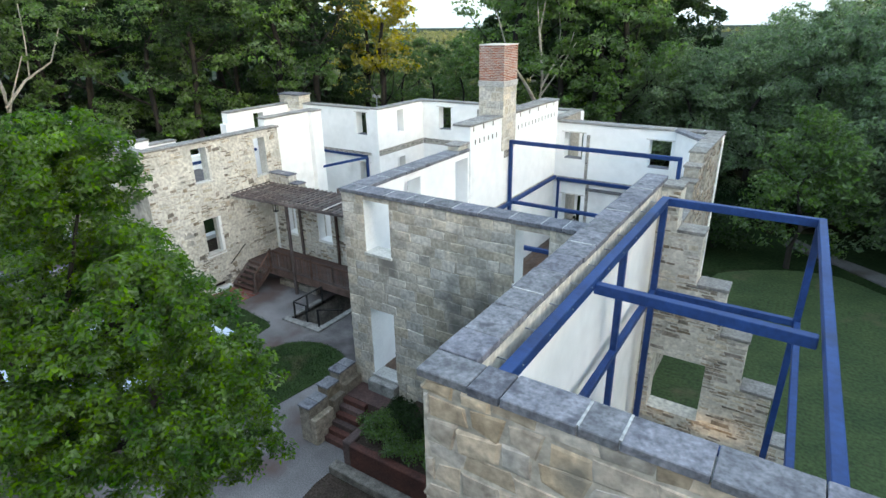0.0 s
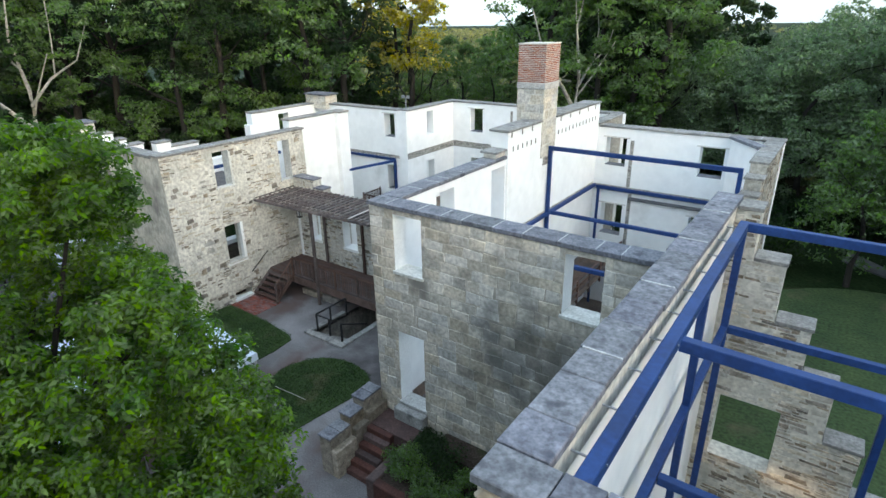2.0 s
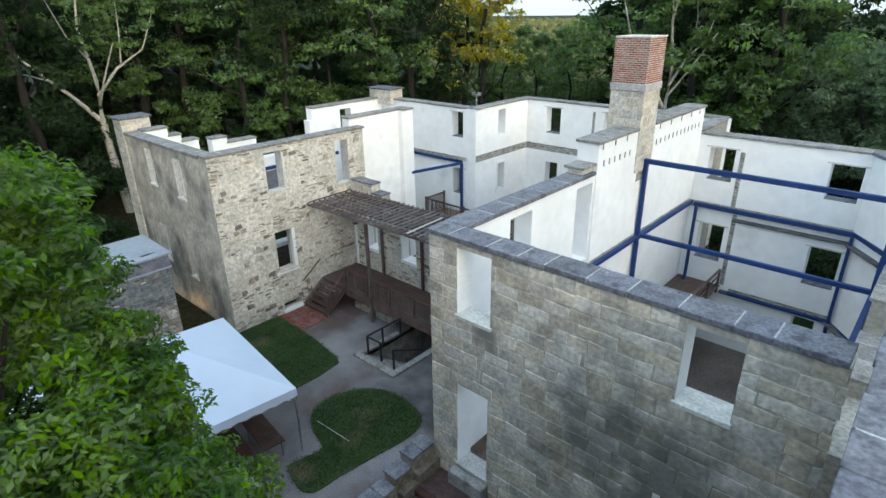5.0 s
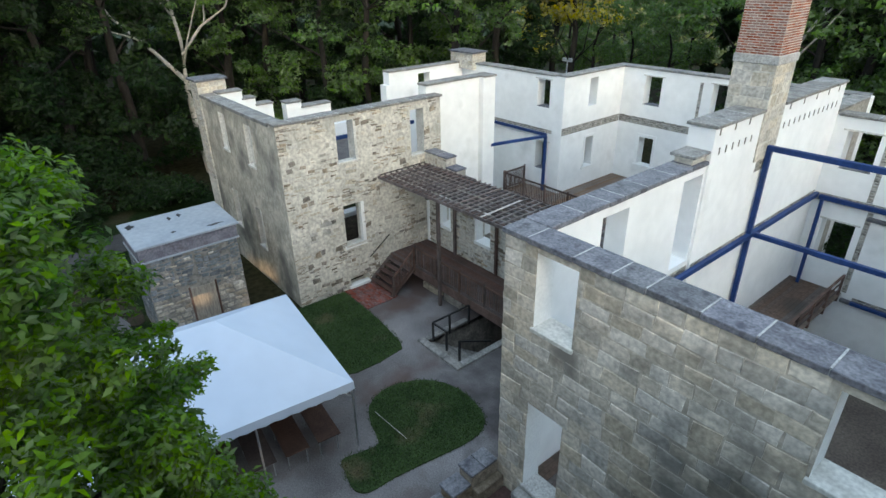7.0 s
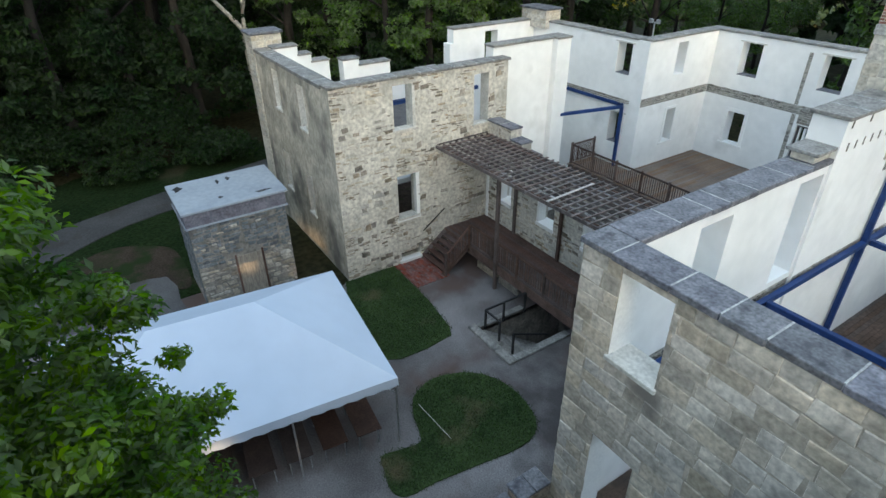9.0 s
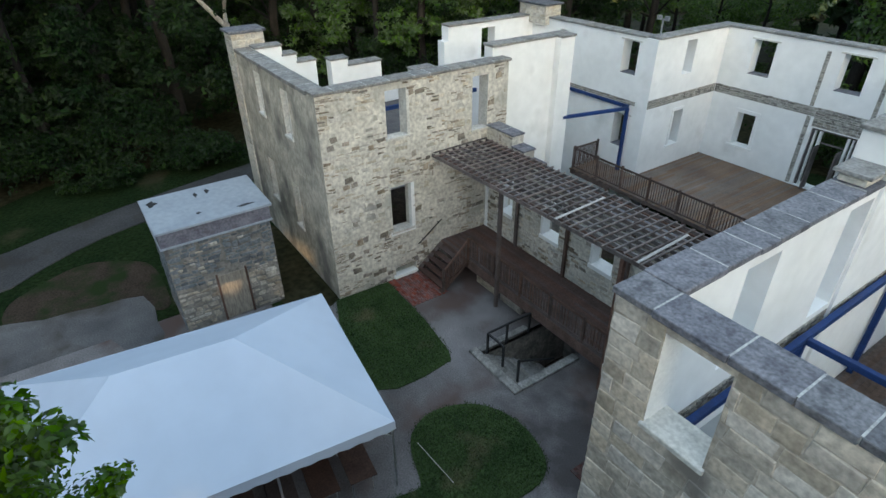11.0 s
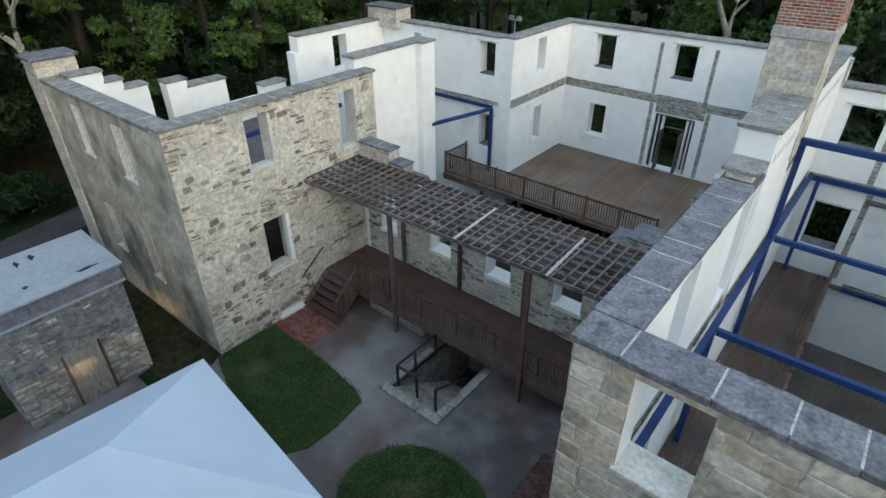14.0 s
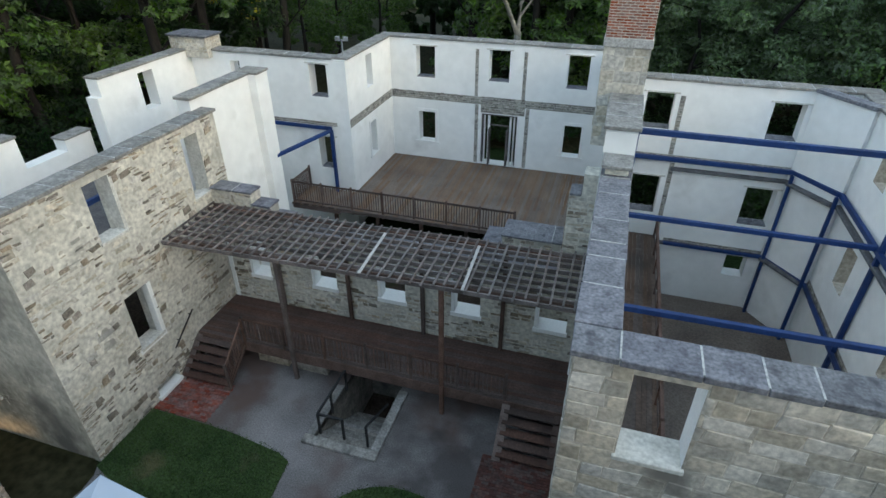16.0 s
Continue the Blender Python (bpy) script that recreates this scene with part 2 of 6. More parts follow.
M["pale_wood"] = mat("pale_wood", (0.42, 0.38, 0.36), (0.55, 0.51, 0.48), scale=3, fine=25)
M["pale_stone"] = mat("pale_stone", (0.38, 0.37, 0.35), (0.48, 0.47, 0.45), scale=2, fine=18)
M["old_board"] = mat("old_board", (0.10, 0.09, 0.09), (0.15, 0.135, 0.13), scale=2, fine=20)
M["eaves_paint"] = mat("eaves_paint", (0.135, 0.13, 0.155), (0.21, 0.205, 0.235), scale=2.5, fine=12, stain=(0.08, 0.07, 0.075), stain_at=0.55, stain_scale=1.6)
M["shed_mortar"] = mat("shed_mortar", (0.17, 0.16, 0.145), (0.30, 0.28, 0.245), scale=2.5, fine=9, stain=(0.09, 0.087, 0.083), stain_at=0.55, stain_scale=1.3, bump=0.7)
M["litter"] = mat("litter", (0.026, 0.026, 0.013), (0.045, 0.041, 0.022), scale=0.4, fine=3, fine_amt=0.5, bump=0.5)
M["table_wood"] = mat("table_wood", (0.045, 0.028, 0.023), (0.075, 0.048, 0.038), vary=0.2)


def leaf_mat(name, c1, c2, trans=0.5, scale=0.35):
    m = mat(name, c1, c2, scale=scale, fine=2.5, fine_amt=0.35, island=0.3, bump=0, rough=0.6)
    b = m.node_tree.nodes["Principled BSDF"]
    b.inputs["Specular IOR Level"].default_value = 0.08
    out = m.node_tree.nodes["Material Output"]
    tr = m.node_tree.nodes.new("ShaderNodeBsdfTranslucent")
    mx = m.node_tree.nodes.new("ShaderNodeMixShader")
    mx.inputs[0].default_value = trans
    l = m.node_tree.links
    l.new(b.inputs["Base Color"].links[0].from_socket, tr.inputs[0])
    l.new(b.outputs[0], mx.inputs[1])
    l.new(tr.outputs[0], mx.inputs[2])
    l.new(mx.outputs[0], out.inputs[0])
    return m


M["leaf"] = leaf_mat("leaf", (0.05, 0.115, 0.024), (0.19, 0.31, 0.052), scale=1.5)
# darkened below the other greens to carry the deep wood's shade
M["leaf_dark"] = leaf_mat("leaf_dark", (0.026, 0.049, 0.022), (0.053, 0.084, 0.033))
# these two are paler than real foliage: missing skylight is put into the colour
M["leaf_lit"] = leaf_mat("leaf_lit", (0.17, 0.245, 0.135), (0.25, 0.335, 0.17))
M["leaf_mid"] = leaf_mat("leaf_mid", (0.108, 0.182, 0.066), (0.185, 0.28, 0.09))
# distant haze and sunlight are painted into this pale leaf colour
M["leaf_hill"] = leaf_mat("leaf_hill", (0.17, 0.20, 0.085), (0.25, 0.27, 0.12))
# green leaves under low sun: the golden light is put into the colour
M["leaf_sunlit"] = leaf_mat("leaf_sunlit", (0.40, 0.37, 0.06), (0.56, 0.50, 0.09))
glass = bpy.data.materials.new("glass")
glass.use_nodes = True
gb = glass.node_tree.nodes["Principled BSDF"]
gb.inputs["Base Color"].default_value = (0.9, 0.93, 0.93, 1)
gb.inputs["Roughness"].default_value, gb.inputs["Transmission Weight"].default_value, gb.inputs["IOR"].default_value = 0.03, 1.0, 1.1
M["glass"] = glass
for k in ("grass", "grass_shaded", "blade", "litter", "soil", "soil_red", "forest", "asphalt", "gravel"):
    M[k].node_tree.nodes["Principled BSDF"].inputs["Specular IOR Level"].default_value = 0.05

# ---- builders ----
def add_box(bm, x0, x1, y0, y1, z0, z1, mi=0, m=None):
    v = [bm.verts.new((x, y, z)) for z in (z0, z1) for y in (y0, y1) for x in (x0, x1)]
    for f in ((0, 2, 3, 1), (4, 5, 7, 6), (0, 1, 5, 4), (2, 6, 7, 3), (0, 4, 6, 2), (1, 3, 7, 5)):
        face = bm.faces.new([v[i] for i in f])
        face.material_index = mi
    if m is not None:
        for p in v:
            p.co = m @ p.co
    return v


def box_between(bm, a, b, w, h, mi=0, up=(0, 0, 1)):
    """A bar of section w by h from a to b."""
    a, b = Vector(a), Vector(b)
    d = b - a
    z = d.normalized()
    x = Vector(up).cross(z)
    if x.length < 1e-4:
        x = Vector((1, 0, 0))
    x.normalize()
    y = z.cross(x)
    mm = Matrix((x, y, z)).transposed().to_4x4()
    mm.translation = a
    return add_box(bm, -w / 2, w / 2, -h / 2, h / 2, 0, d.length, mi, mm)


def mesh_of(name, bm, *mats):
    me = bpy.data.meshes.new(name)
    bmesh.ops.recalc_face_normals(bm, faces=bm.faces)
    bm.to_mesh(me)
    bm.free()
    for k in mats:
        me.materials.append(M[k])
    return me


def part(name, bm, material, parent=None, label=""):
    mats = (material,) if isinstance(material, str) else material
    ob = new(name, mesh_of(name, bm, *mats))
    ob.parent = parent
    return tagged(ob, label)


def bar(name, parent, a, b, w, h, material, label="", bevel=0.0):
    bm = bmesh.new()
    box_between(bm, a, b, w, h)
    if bevel:
        bmesh.ops.bevel(bm, geom=bm.edges[:], offset=bevel, segments=1, affect="EDGES")
    return part(name, bm, material, parent, label)


def block(name, parent, x0, x1, y0, y1, z0, z1, material, label="", bevel=0.0):
    bm = bmesh.new()
    add_box(bm, x0, x1, y0, y1, z0, z1)
    if bevel:
        bmesh.ops.bevel(bm, geom=bm.edges[:], offset=bevel, segments=1, affect="EDGES")
    return part(name, bm, material, parent, label)


def thing(name, label, category, group="", kind="", at=(0, 0, 0)):
    ob = new(name)
    ob.location = at
    ob.empty_display_size = 0.2
    return tagged(ob, label, category, group, kind)


def inside(u, z, holes):
    return any(a < u < b and c < z < d for a, b, c, d in holes)


def wall(name, axis, u0, u1, t0, t1, z0, z1, holes, mats, label):
    """A wall along x or y from u0 to u1, of thickness t0 to t1, with openings (u0, u1, z0, z1).
    mats: its low side, its high side, the reveals and, if given, its two ends."""
    us = sorted({u0, u1, *[min(max(q, u0), u1) for h in holes for q in h[:2]]})
    zs = sorted({z0, z1, *[min(max(q, z0), z1) for h in holes for q in h[2:]]})
    nu, nz = len(us) - 1, len(zs) - 1
    solid = [[not inside((us[i] + us[i + 1]) / 2, (zs[j] + zs[j + 1]) / 2, holes) for j in range(nz)] for i in range(nu)]
    bm = bmesh.new()
    memo = {}
    ends = 3 if len(mats) > 3 else 2

    def vert(i, j, s):
        k = (i, j, s)
        if k not in memo:
            t = (t0, t1)[s]
            memo[k] = bm.verts.new((us[i], t, zs[j]) if axis == "x" else (t, us[i], zs[j]))
        return memo[k]

    def face(vs, mi):
        bm.faces.new(vs).material_index = mi

    for i in range(nu):
        for j in range(nz):
            if not solid[i][j]:
                continue
            for s in (0, 1):
                face([vert(i, j, s), vert(i + 1, j, s), vert(i + 1, j + 1, s), vert(i, j + 1, s)], s)
            if i == 0 or not solid[i - 1][j]:
                face([vert(i, j, 0), vert(i, j + 1, 0), vert(i, j + 1, 1), vert(i, j, 1)], ends if i == 0 else 2)
            if i == nu - 1 or not solid[i + 1][j]:
                face([vert(i + 1, j, 0), vert(i + 1, j + 1, 0), vert(i + 1, j + 1, 1), vert(i + 1, j, 1)], ends if i == nu - 1 else 2)
            if j == 0 or not solid[i][j - 1]:
                face([vert(i, j, 0), vert(i + 1, j, 0), vert(i + 1, j, 1), vert(i, j, 1)], 2)
            if j == nz - 1 or not solid[i][j + 1]:
                face([vert(i, j + 1, 0), vert(i + 1, j + 1, 0), vert(i + 1, j + 1, 1), vert(i, j + 1, 1)], 2)
    ob = part(name, bm, mats)
    return tagged(ob, label, "wall", "", "structure")


def copings(parent, axis, u0, u1, t0, t1, z, step=0.95, over=0.07, thick=0.13, seed=0, cuts=None, dark=(), plain=False, material="coping"):
    """Slabs along the top of a wall; joints pale with mortar, or open: those in dark, and with plain two in three."""
    r = random.Random(seed)
    t0, t1 = t0 - over, t1 + over
    n = len(cuts) - 1 if cuts else max(1, round((u1 - u0) / step))
    cuts = cuts or [u0 + (u1 - u0) * (k + (r.uniform(-0.22, 0.22) if 0 < k < n else 0)) / n for k in range(n + 1)]
    for k in range(n):
        a, b = cuts[k] + 0.008, cuts[k + 1] - 0.008
        bm = bmesh.new()
        h = z + thick + r.uniform(-0.008, 0.008)
        q = (a, b, t0 + r.uniform(-.015, .015), t1 + r.uniform(-.015, .015)) if axis == "x" else (t0 + r.uniform(-.015, .015), t1 + r.uniform(-.015, .015), a, b)
        add_box(bm, *q, z + 0.002, h)
        bmesh.ops.bevel(bm, geom=bm.edges[:], offset=0.012, segments=1, affect="EDGES")
        part("coping_slab", bm, material, parent)
        if k and cuts[k] not in dark and not (plain and k % 3):
            c = cuts[k]
            q = (c - 0.016, c + 0.016, t0 + 0.03, t1 - 0.03) if axis == "x" else (t0 + 0.03, t1 - 0.03, c - 0.016, c + 0.016)
            block("mortar_joint", parent, *q, z + 0.003, z + thick + 0.006, "joint")


def stone_rects(u0, u1, z0, z1, holes, ch, ln, seed, keep=None, rag=0.0):
    """Courses of stones over a face, with openings left out."""
    r = random.Random(seed)
    out = []
    z = z0
    while z < z1 - 0.03:
        h = min(r.uniform(*ch), z1 - z)
        if z1 - z - h < ch[0] * 0.6:
            h = z1 - z
        u = u0 - r.uniform(0, ln[0])
        while u < u1:
            w = r.uniform(*ln)
            a, b = max(u, u0), min(u + w, u1)
            u += w
            if b - a < 0.08:
                continue
            zz, hh = z, h
            if rag:
                zz, hh = z + r.uniform(0, rag) * h, h * r.uniform(1 - rag, 1)
            segs = [(a, b)]
            for p, q, c, d in holes:
                if zz + hh > c + 0.02 and zz < d - 0.02:
                    nxt = []
                    for s, e in segs:
                        if q <= s or p >= e:
                            nxt.append((s, e))
                        else:
                            if p - s > 0.06:
                                nxt.append((s, p))
                            if e - q > 0.06:
                                nxt.append((q, e))
                    segs = nxt
            for s, e in segs:
                if keep is None or keep((s + e) / 2, zz + hh / 2, r):
                    out.append((s, e, zz, zz + hh))
        z += h
    return out


def stone_verts(r, cham, jag=0.10):
    """A unit stone, 1 by 1 in its plane, that stands proud by 1."""
    ring = [(-.5, -.5), (.5, -.5), (.5, .5), (-.5, .5)]
    pts = [(p + r.uniform(-jag, jag) * 0.35, q + r.uniform(-jag, jag) * 0.5) for p, q in ring]
    top = [(p * (1 - cham[0]) + r.uniform(-jag, jag) * 0.1, q * (1 - cham[1]) + r.uniform(-jag, jag) * 0.2) for p, q in pts]
    hs = [r.uniform(0.65, 1.0) for _ in range(4)]
    c = (r.uniform(-.15, .15), r.uniform(-.15, .15), r.uniform(0.95, 1.25))
    return [(p, q, 0.0) for p, q in pts] + [(p, q, h) for (p, q), h in zip(top, hs)] + [c]


STONE_FACES = [(0, 1, 5, 4), (1, 2, 6, 5), (2, 3, 7, 6), (3, 0, 4, 7), (4, 5, 8), (5, 6, 8), (6, 7, 8), (7, 4, 8)]


def side_matrix(axis, face_at, sign, c, z, su, sz, proud):
    """Where a unit stone goes on a wall's face; sign: which way the face looks."""
    if axis == "x":
        m = Matrix(((su, 0, 0, c), (0, 0, sign * proud, face_at), (0, sz, 0, z), (0, 0, 0, 1)))
        if sign > 0:
            m = m @ Matrix.Diagonal((-1, 1, 1, 1))
    else:
        m = Matrix(((0, 0, sign * proud, face_at), (su, 0, 0, c), (0, sz, 0, z), (0, 0, 0, 1)))
        if sign < 0:
            m = m @ Matrix.Diagonal((-1, 1, 1, 1))
    return m


STONE_MESHES = {}


def stones(parent, axis, face_at, sign, rects, near, material, far_material, gap=0.016, proud=(0.015, 0.04), n_parts=280, seed=5, jag=0.10, name="stone", cham=(0.06, 0.12)):
    """Stones on a wall's face: those closest to the place near are parts of their own, the rest one joined part."""
    r = random.Random(seed)
    key = (material, jag, cham)
    if key not in STONE_MESHES:
        STONE_MESHES[key] = []
        for k in range(8):
            me = bpy.data.meshes.new("stone")
            me.from_pydata(stone_verts(r, cham, jag), [], STONE_FACES)
            me.materials.append(M[material])
            STONE_MESHES[key].append(me)
    rects = sorted(rects, key=lambda q: ((q[0] + q[1]) / 2 - near[0]) ** 2 + ((q[2] + q[3]) / 2 - near[1]) ** 2)
    vs, fs = [], []
    for k, (a, b, c, d) in enumerate(rects):
        su, sz = max(b - a - gap, 0.03), max(d - c - gap, 0.02)
        m = side_matrix(axis, face_at - sign * 0.004, sign, (a + b) / 2, (c + d) / 2, su, sz, r.uniform(*proud))
        if k < n_parts:
            ob = new(name, STONE_MESHES[key][r.randrange(8)])
            ob.parent = parent
            ob.matrix_basis = m
        else:
            base = len(vs)
            vs += [tuple(m @ Vector(p)) for p in stone_verts(r, cham, jag)]
            fs += [tuple(base + i for i in f) for f in STONE_FACES]
    if vs:
        me = bpy.data.meshes.new(name + "s")
        me.from_pydata(vs, [], fs)
        me.materials.append(M[far_material])
        ob = new("%s_infill" % name, me)
        ob.parent = parent
        tagged(ob, "", "", "", "stuff")

# ---- ground and setting ----
HOLES = [(-9.5, -1.0, 10.1, 27.6), (-23.8, -9.9, 18.3, 24.6), (-17.75, -15.75, 13.3, 18.4)]   # cellars: x0, x1, y0, y1


def ground_z(x, y):
    """Gentle rise of the land away from the house."""
    d = max(0.0, abs(x + 15) - 30, abs(y - 15) - 30)
    return min(d * 0.02, 3.0)


xs = sorted({-900, -400, -200, -120, -80, *range(-60, 41, 4), 60, 90, 140, 250, 500, 900, *[h[0] for h in HOLES], *[h[1] for h in HOLES]})
ys = sorted({-900, -400, -150, -60, *range(-30, 71, 4), 90, 130, 200, 350, 600, 900, *[h[2] for h in HOLES], *[h[3] for h in HOLES]})
bm = bmesh.new()
gv = {}
for i in range(len(xs) - 1):
    for j in range(len(ys) - 1):
        cx, cy = (xs[i] + xs[i + 1]) / 2, (ys[j] + ys[j + 1]) / 2
        if any(h[0] < cx < h[1] and h[2] < cy < h[3] for h in HOLES):
            continue
        q = []
        for a, b in ((i, j), (i + 1, j), (i + 1, j + 1), (i, j + 1)):
            if (a, b) not in gv:
                gv[a, b] = bm.verts.new((xs[a], ys[b], ground_z(xs[a], ys[b]) - 0.03))
            q.append(gv[a, b])
        bm.faces.new(q)
tagged(part("ground", bm, "grass_shaded"), "mown green grass ground around the stone ruin", "ground", "", "structure")


def flat(name, pts, z, thick, material, label, category, kind="structure"):
    bm = bmesh.new()
    f = bm.faces.new([bm.verts.new((x, y, z)) for x, y in pts])
    r = bmesh.ops.extrude_face_region(bm, geom=[f])
    for g in r["geom"]:
        if isinstance(g, bmesh.types.BMVert):
            g.co.z -= thick
    return tagged(part(name, bm, material), label, category, "", kind)


def smooth_loop(pts, n=4):
    """A closed Catmull-Rom line through the corners."""
    out = []
    k = len(pts)
    for i in range(k):
        p0, p1, p2, p3 = (Vector(pts[(i + d) % k]) for d in (-1, 0, 1, 2))
        for s in range(n):
            t = s / n
            q = 0.5 * (2 * p1 + (p2 - p0) * t + (2 * p0 - 5 * p1 + 4 * p2 - p3) * t * t + (3 * p1 - p0 - 3 * p2 + p3) * t ** 3)
            out.append((q.x, q.y))
    return out


# courtyard paving, in strips round the stairwell
bm = bmesh.new()
for a, b, c, d in ((-23.65, -17.75, 8.0, 17.9), (-17.75, -15.75, 8.0, 13.3), (-15.75, -10.1, 8.0, 17.9), (-26.5, -10.1, -2.5, 8.0), (-10.1, -8.0, -2.5, 7.6), (-10.1, -8.6, 7.6, 9.75)):
    add_box(bm, a, b, c, d, -0.2, 0.0)
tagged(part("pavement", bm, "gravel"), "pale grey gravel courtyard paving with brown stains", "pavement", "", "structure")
LAWN_A = [(-23.64, 10.3), (-22.0, 9.7), (-19.9, 9.15), (-18.3, 9.3), (-17.95, 9.9), (-17.9, 11.0), (-18.05, 12.2), (-18.5, 12.4), (-20.5, 12.65), (-22.5, 12.7), (-23.6, 12.72)]
LAWN_B = smooth_loop([(-16.1, 9.38), (-16.42, 10.35), (-15.93, 11.6), (-14.9, 12.25), (-13.7, 12.3), (-12.75, 11.9), (-12.45, 11.0), (-12.65, 9.5), (-12.85, 8.1), (-12.9, 7.25), (-13.3, 6.95), (-14.04, 7.1), (-14.5, 7.25), (-14.42, 7.8), (-14.3, 8.5), (-14.75, 8.72), (-15.48, 8.95)], 3)
flat("lawn", LAWN_A, 0.045, 0.2, "grass", "green near-rectangular lawn patch beside the pavilion wall", "lawn")
flat("lawn", LAWN_B, 0.045, 0.2, "grass", "green heart-shaped lawn patch worn in the middle", "lawn")
flat("brick_apron", [(-23.65, 12.75), (-21.55, 12.75), (-21.55, 14.5), (-23.65, 14.5)], 0.012, 0.1, "brick_pave", "red brick paving below the wooden steps", "pavement")
flat("brick_apron", [(-12.3, 12.4), (-10.1, 12.4), (-10.1, 14.3), (-12.3, 14.3)], 0.012, 0.1, "brick_shaded", "red brick paving below the wooden steps", "pavement")
road_l = [(-33.8, -12), (-35.2, -6), (-36.2, -0.9), (-36.9, 0.7), (-37.4, 2.2), (-38.1, 4.2), (-38.9, 7.0), (-40.2, 12.5), (-42.0, 20), (-43, 32)]
road_r = [(-40.2, 32), (-39.2, 20), (-37.6, 11.5), (-36.2, 7.2), (-35.6, 4.6), (-35.1, 3.0), (-34.4, 1.6), (-33.7, 0.5), (-32.6, -0.9), (-31.5, -6), (-30.5, -12)]
flat("road", road_l + road_r, 0.02, 0.3, "asphalt", "narrow grey asphalt drive curving through the grass", "road")
flat("path", [(3, 37.5), (5.95, 35.4), (8.3, 33.2), (13, 29), (20, 23), (20.8, 24.6), (13.8, 30.8), (8.4, 35), (5.8, 36.9), (3.4, 39.3)], 0.06, 0.3, "gravel_damp", "narrow grey gravel path across the grass", "path")
flat("dirt_patch", smooth_loop([(-26.4, 8.6), (-23.8, 8.6), (-23.7, 10.4), (-26, 10.5), (-31, 10.5), (-31, 9.6)]), 0.012, 0.1, "litter", "dark greenish-brown soil at the foot of the stone wall", "soil")
flat("lawn", smooth_loop([(-0.5, 12.7), (6, 10), (20, 4), (26, 12), (18, 22.5), (8.2, 32), (5, 33.5), (1, 31.5), (-0.4, 28)]), -0.004, 0.1, "lawn_east", "mown green lawn with worn spots beside the broken walls", "lawn")

flat("dirt_patch", smooth_loop([(-8.0, 2.0), (-1.2, 2.0), (-0.9, 4.5), (-1.0, 6.8), (-4.5, 6.7), (-8.2, 6.8), (-8.4, 4.5)]), 0.012, 0.1, "soil", "dark brown soil below the raised bed", "soil")
flat("gravel_pad", [(-26.4, -2.5), (-30.2, -2.6), (-29.7, -0.9), (-29.25, 0.2), (-29.2, 1.1), (-29.0, 1.9), (-28.95, 3.0), (-28.7, 3.75), (-27.6, 4.0), (-26.5, 3.9), (-25.6, 4.0), (-24.9, 3.75), (-24.4, 3.0), (-26.4, 2.2)], 0.004, 0.1, "gravel_damp", "grey gravel apron beside the outbuilding", "pavement")
flat("dirt_patch", smooth_loop([(-29.4, -1.0), (-31.2, -1.0), (-32.3, 0.4), (-32.9, 2.0), (-31.9, 3.9), (-30.6, 4.6), (-27.5, 4.6), (-27.5, 3.9), (-28.8, 3.6), (-29.0, 1.5)]), 0.0, 0.1, "soil_red", "bare reddish-brown soil beside the gravel", "soil")

# cellar floors and their sides
tagged(block("floor_cellar_east", None, -9.5, -1.0, 10.1, 27.6, -1.85, -1.65, "dark_floor"), "brown earth cellar floor under the roofless wing", "floor", "", "structure")
# the pit's deep shade is put into its dark floor and side colours
tagged(block("floor_cellar_centre", None, -23.8, -9.9, 18.05, 24.6, -1.65, -1.45, "soil"), "floor of the open cellar with shade put into its dark colour", "floor", "", "structure")
tagged(block("floor_stairwell", None, -17.95, -15.55, 13.1, 18.0, -2.7, -2.5, "soil"), "floor at the foot of the cellar steps, coloured dark for shade", "floor", "", "structure")
tagged(block("cellar_wall_6", None, -17.75, -15.75, 17.8, 17.95, -2.5, -0.02, "shed_mortar"), "grey stone cellar side wall", "wall", "", "structure")
for k, (a, b, c, d) in enumerate(((-17.95, -17.75, 13.1, 17.95), (-15.75, -15.55, 13.1, 17.95), (-17.75, -15.75, 13.1, 13.3), (-23.8, -9.9, 24.6, 24.8), (-24.0, -23.8, 18.6, 24.6))):
    tagged(block("cellar_wall_%d" % (k + 1), None, a, b, c, d, -2.6 if d < 18 else -1.6, -0.02, "shed_mortar"), "grey stone cellar side wall", "wall", "", "structure")

# ---- walls: the roofless east wing ----
H_WS = [(-9.1, -8.02, 6.74, 8.7), (-3.45, -2.42, 6.9, 8.7), (-9.12, -8.05, 1.75, 4.62), (-3.55, -2.5, 2.1, 4.5)]
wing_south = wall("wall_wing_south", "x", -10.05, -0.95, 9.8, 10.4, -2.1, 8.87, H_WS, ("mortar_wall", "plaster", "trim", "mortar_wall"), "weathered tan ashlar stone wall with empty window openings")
H_WW = [(12.5, 13.6, 6.2, 8.6), (16.2, 17.25, 5.8, 8.62), (12.5, 13.6, 2.4, 4.4)]
wing_west = wall("wall_wing_west", "y", 10.4, 17.35, -10.05, -9.42, -2.1, 8.87, H_WW, ("mortar", "plaster", "plaster"), "white plastered inner wall under grey slab coping")
SLOTS = [(17.75 + 0.4 * k, 17.84 + 0.4 * k, 9.08, 9.30) for k in range(6)] + [(22.1 + 0.42 * k, 22.19 + 0.42 * k, 9.08, 9.30) for k in range(12)]
SLOTS += [(q, q + 0.09, 9.68, 9.92) for q in (17.6, 18.5, 19.4, 22.3, 23.4, 24.5, 25.6, 26.6)]
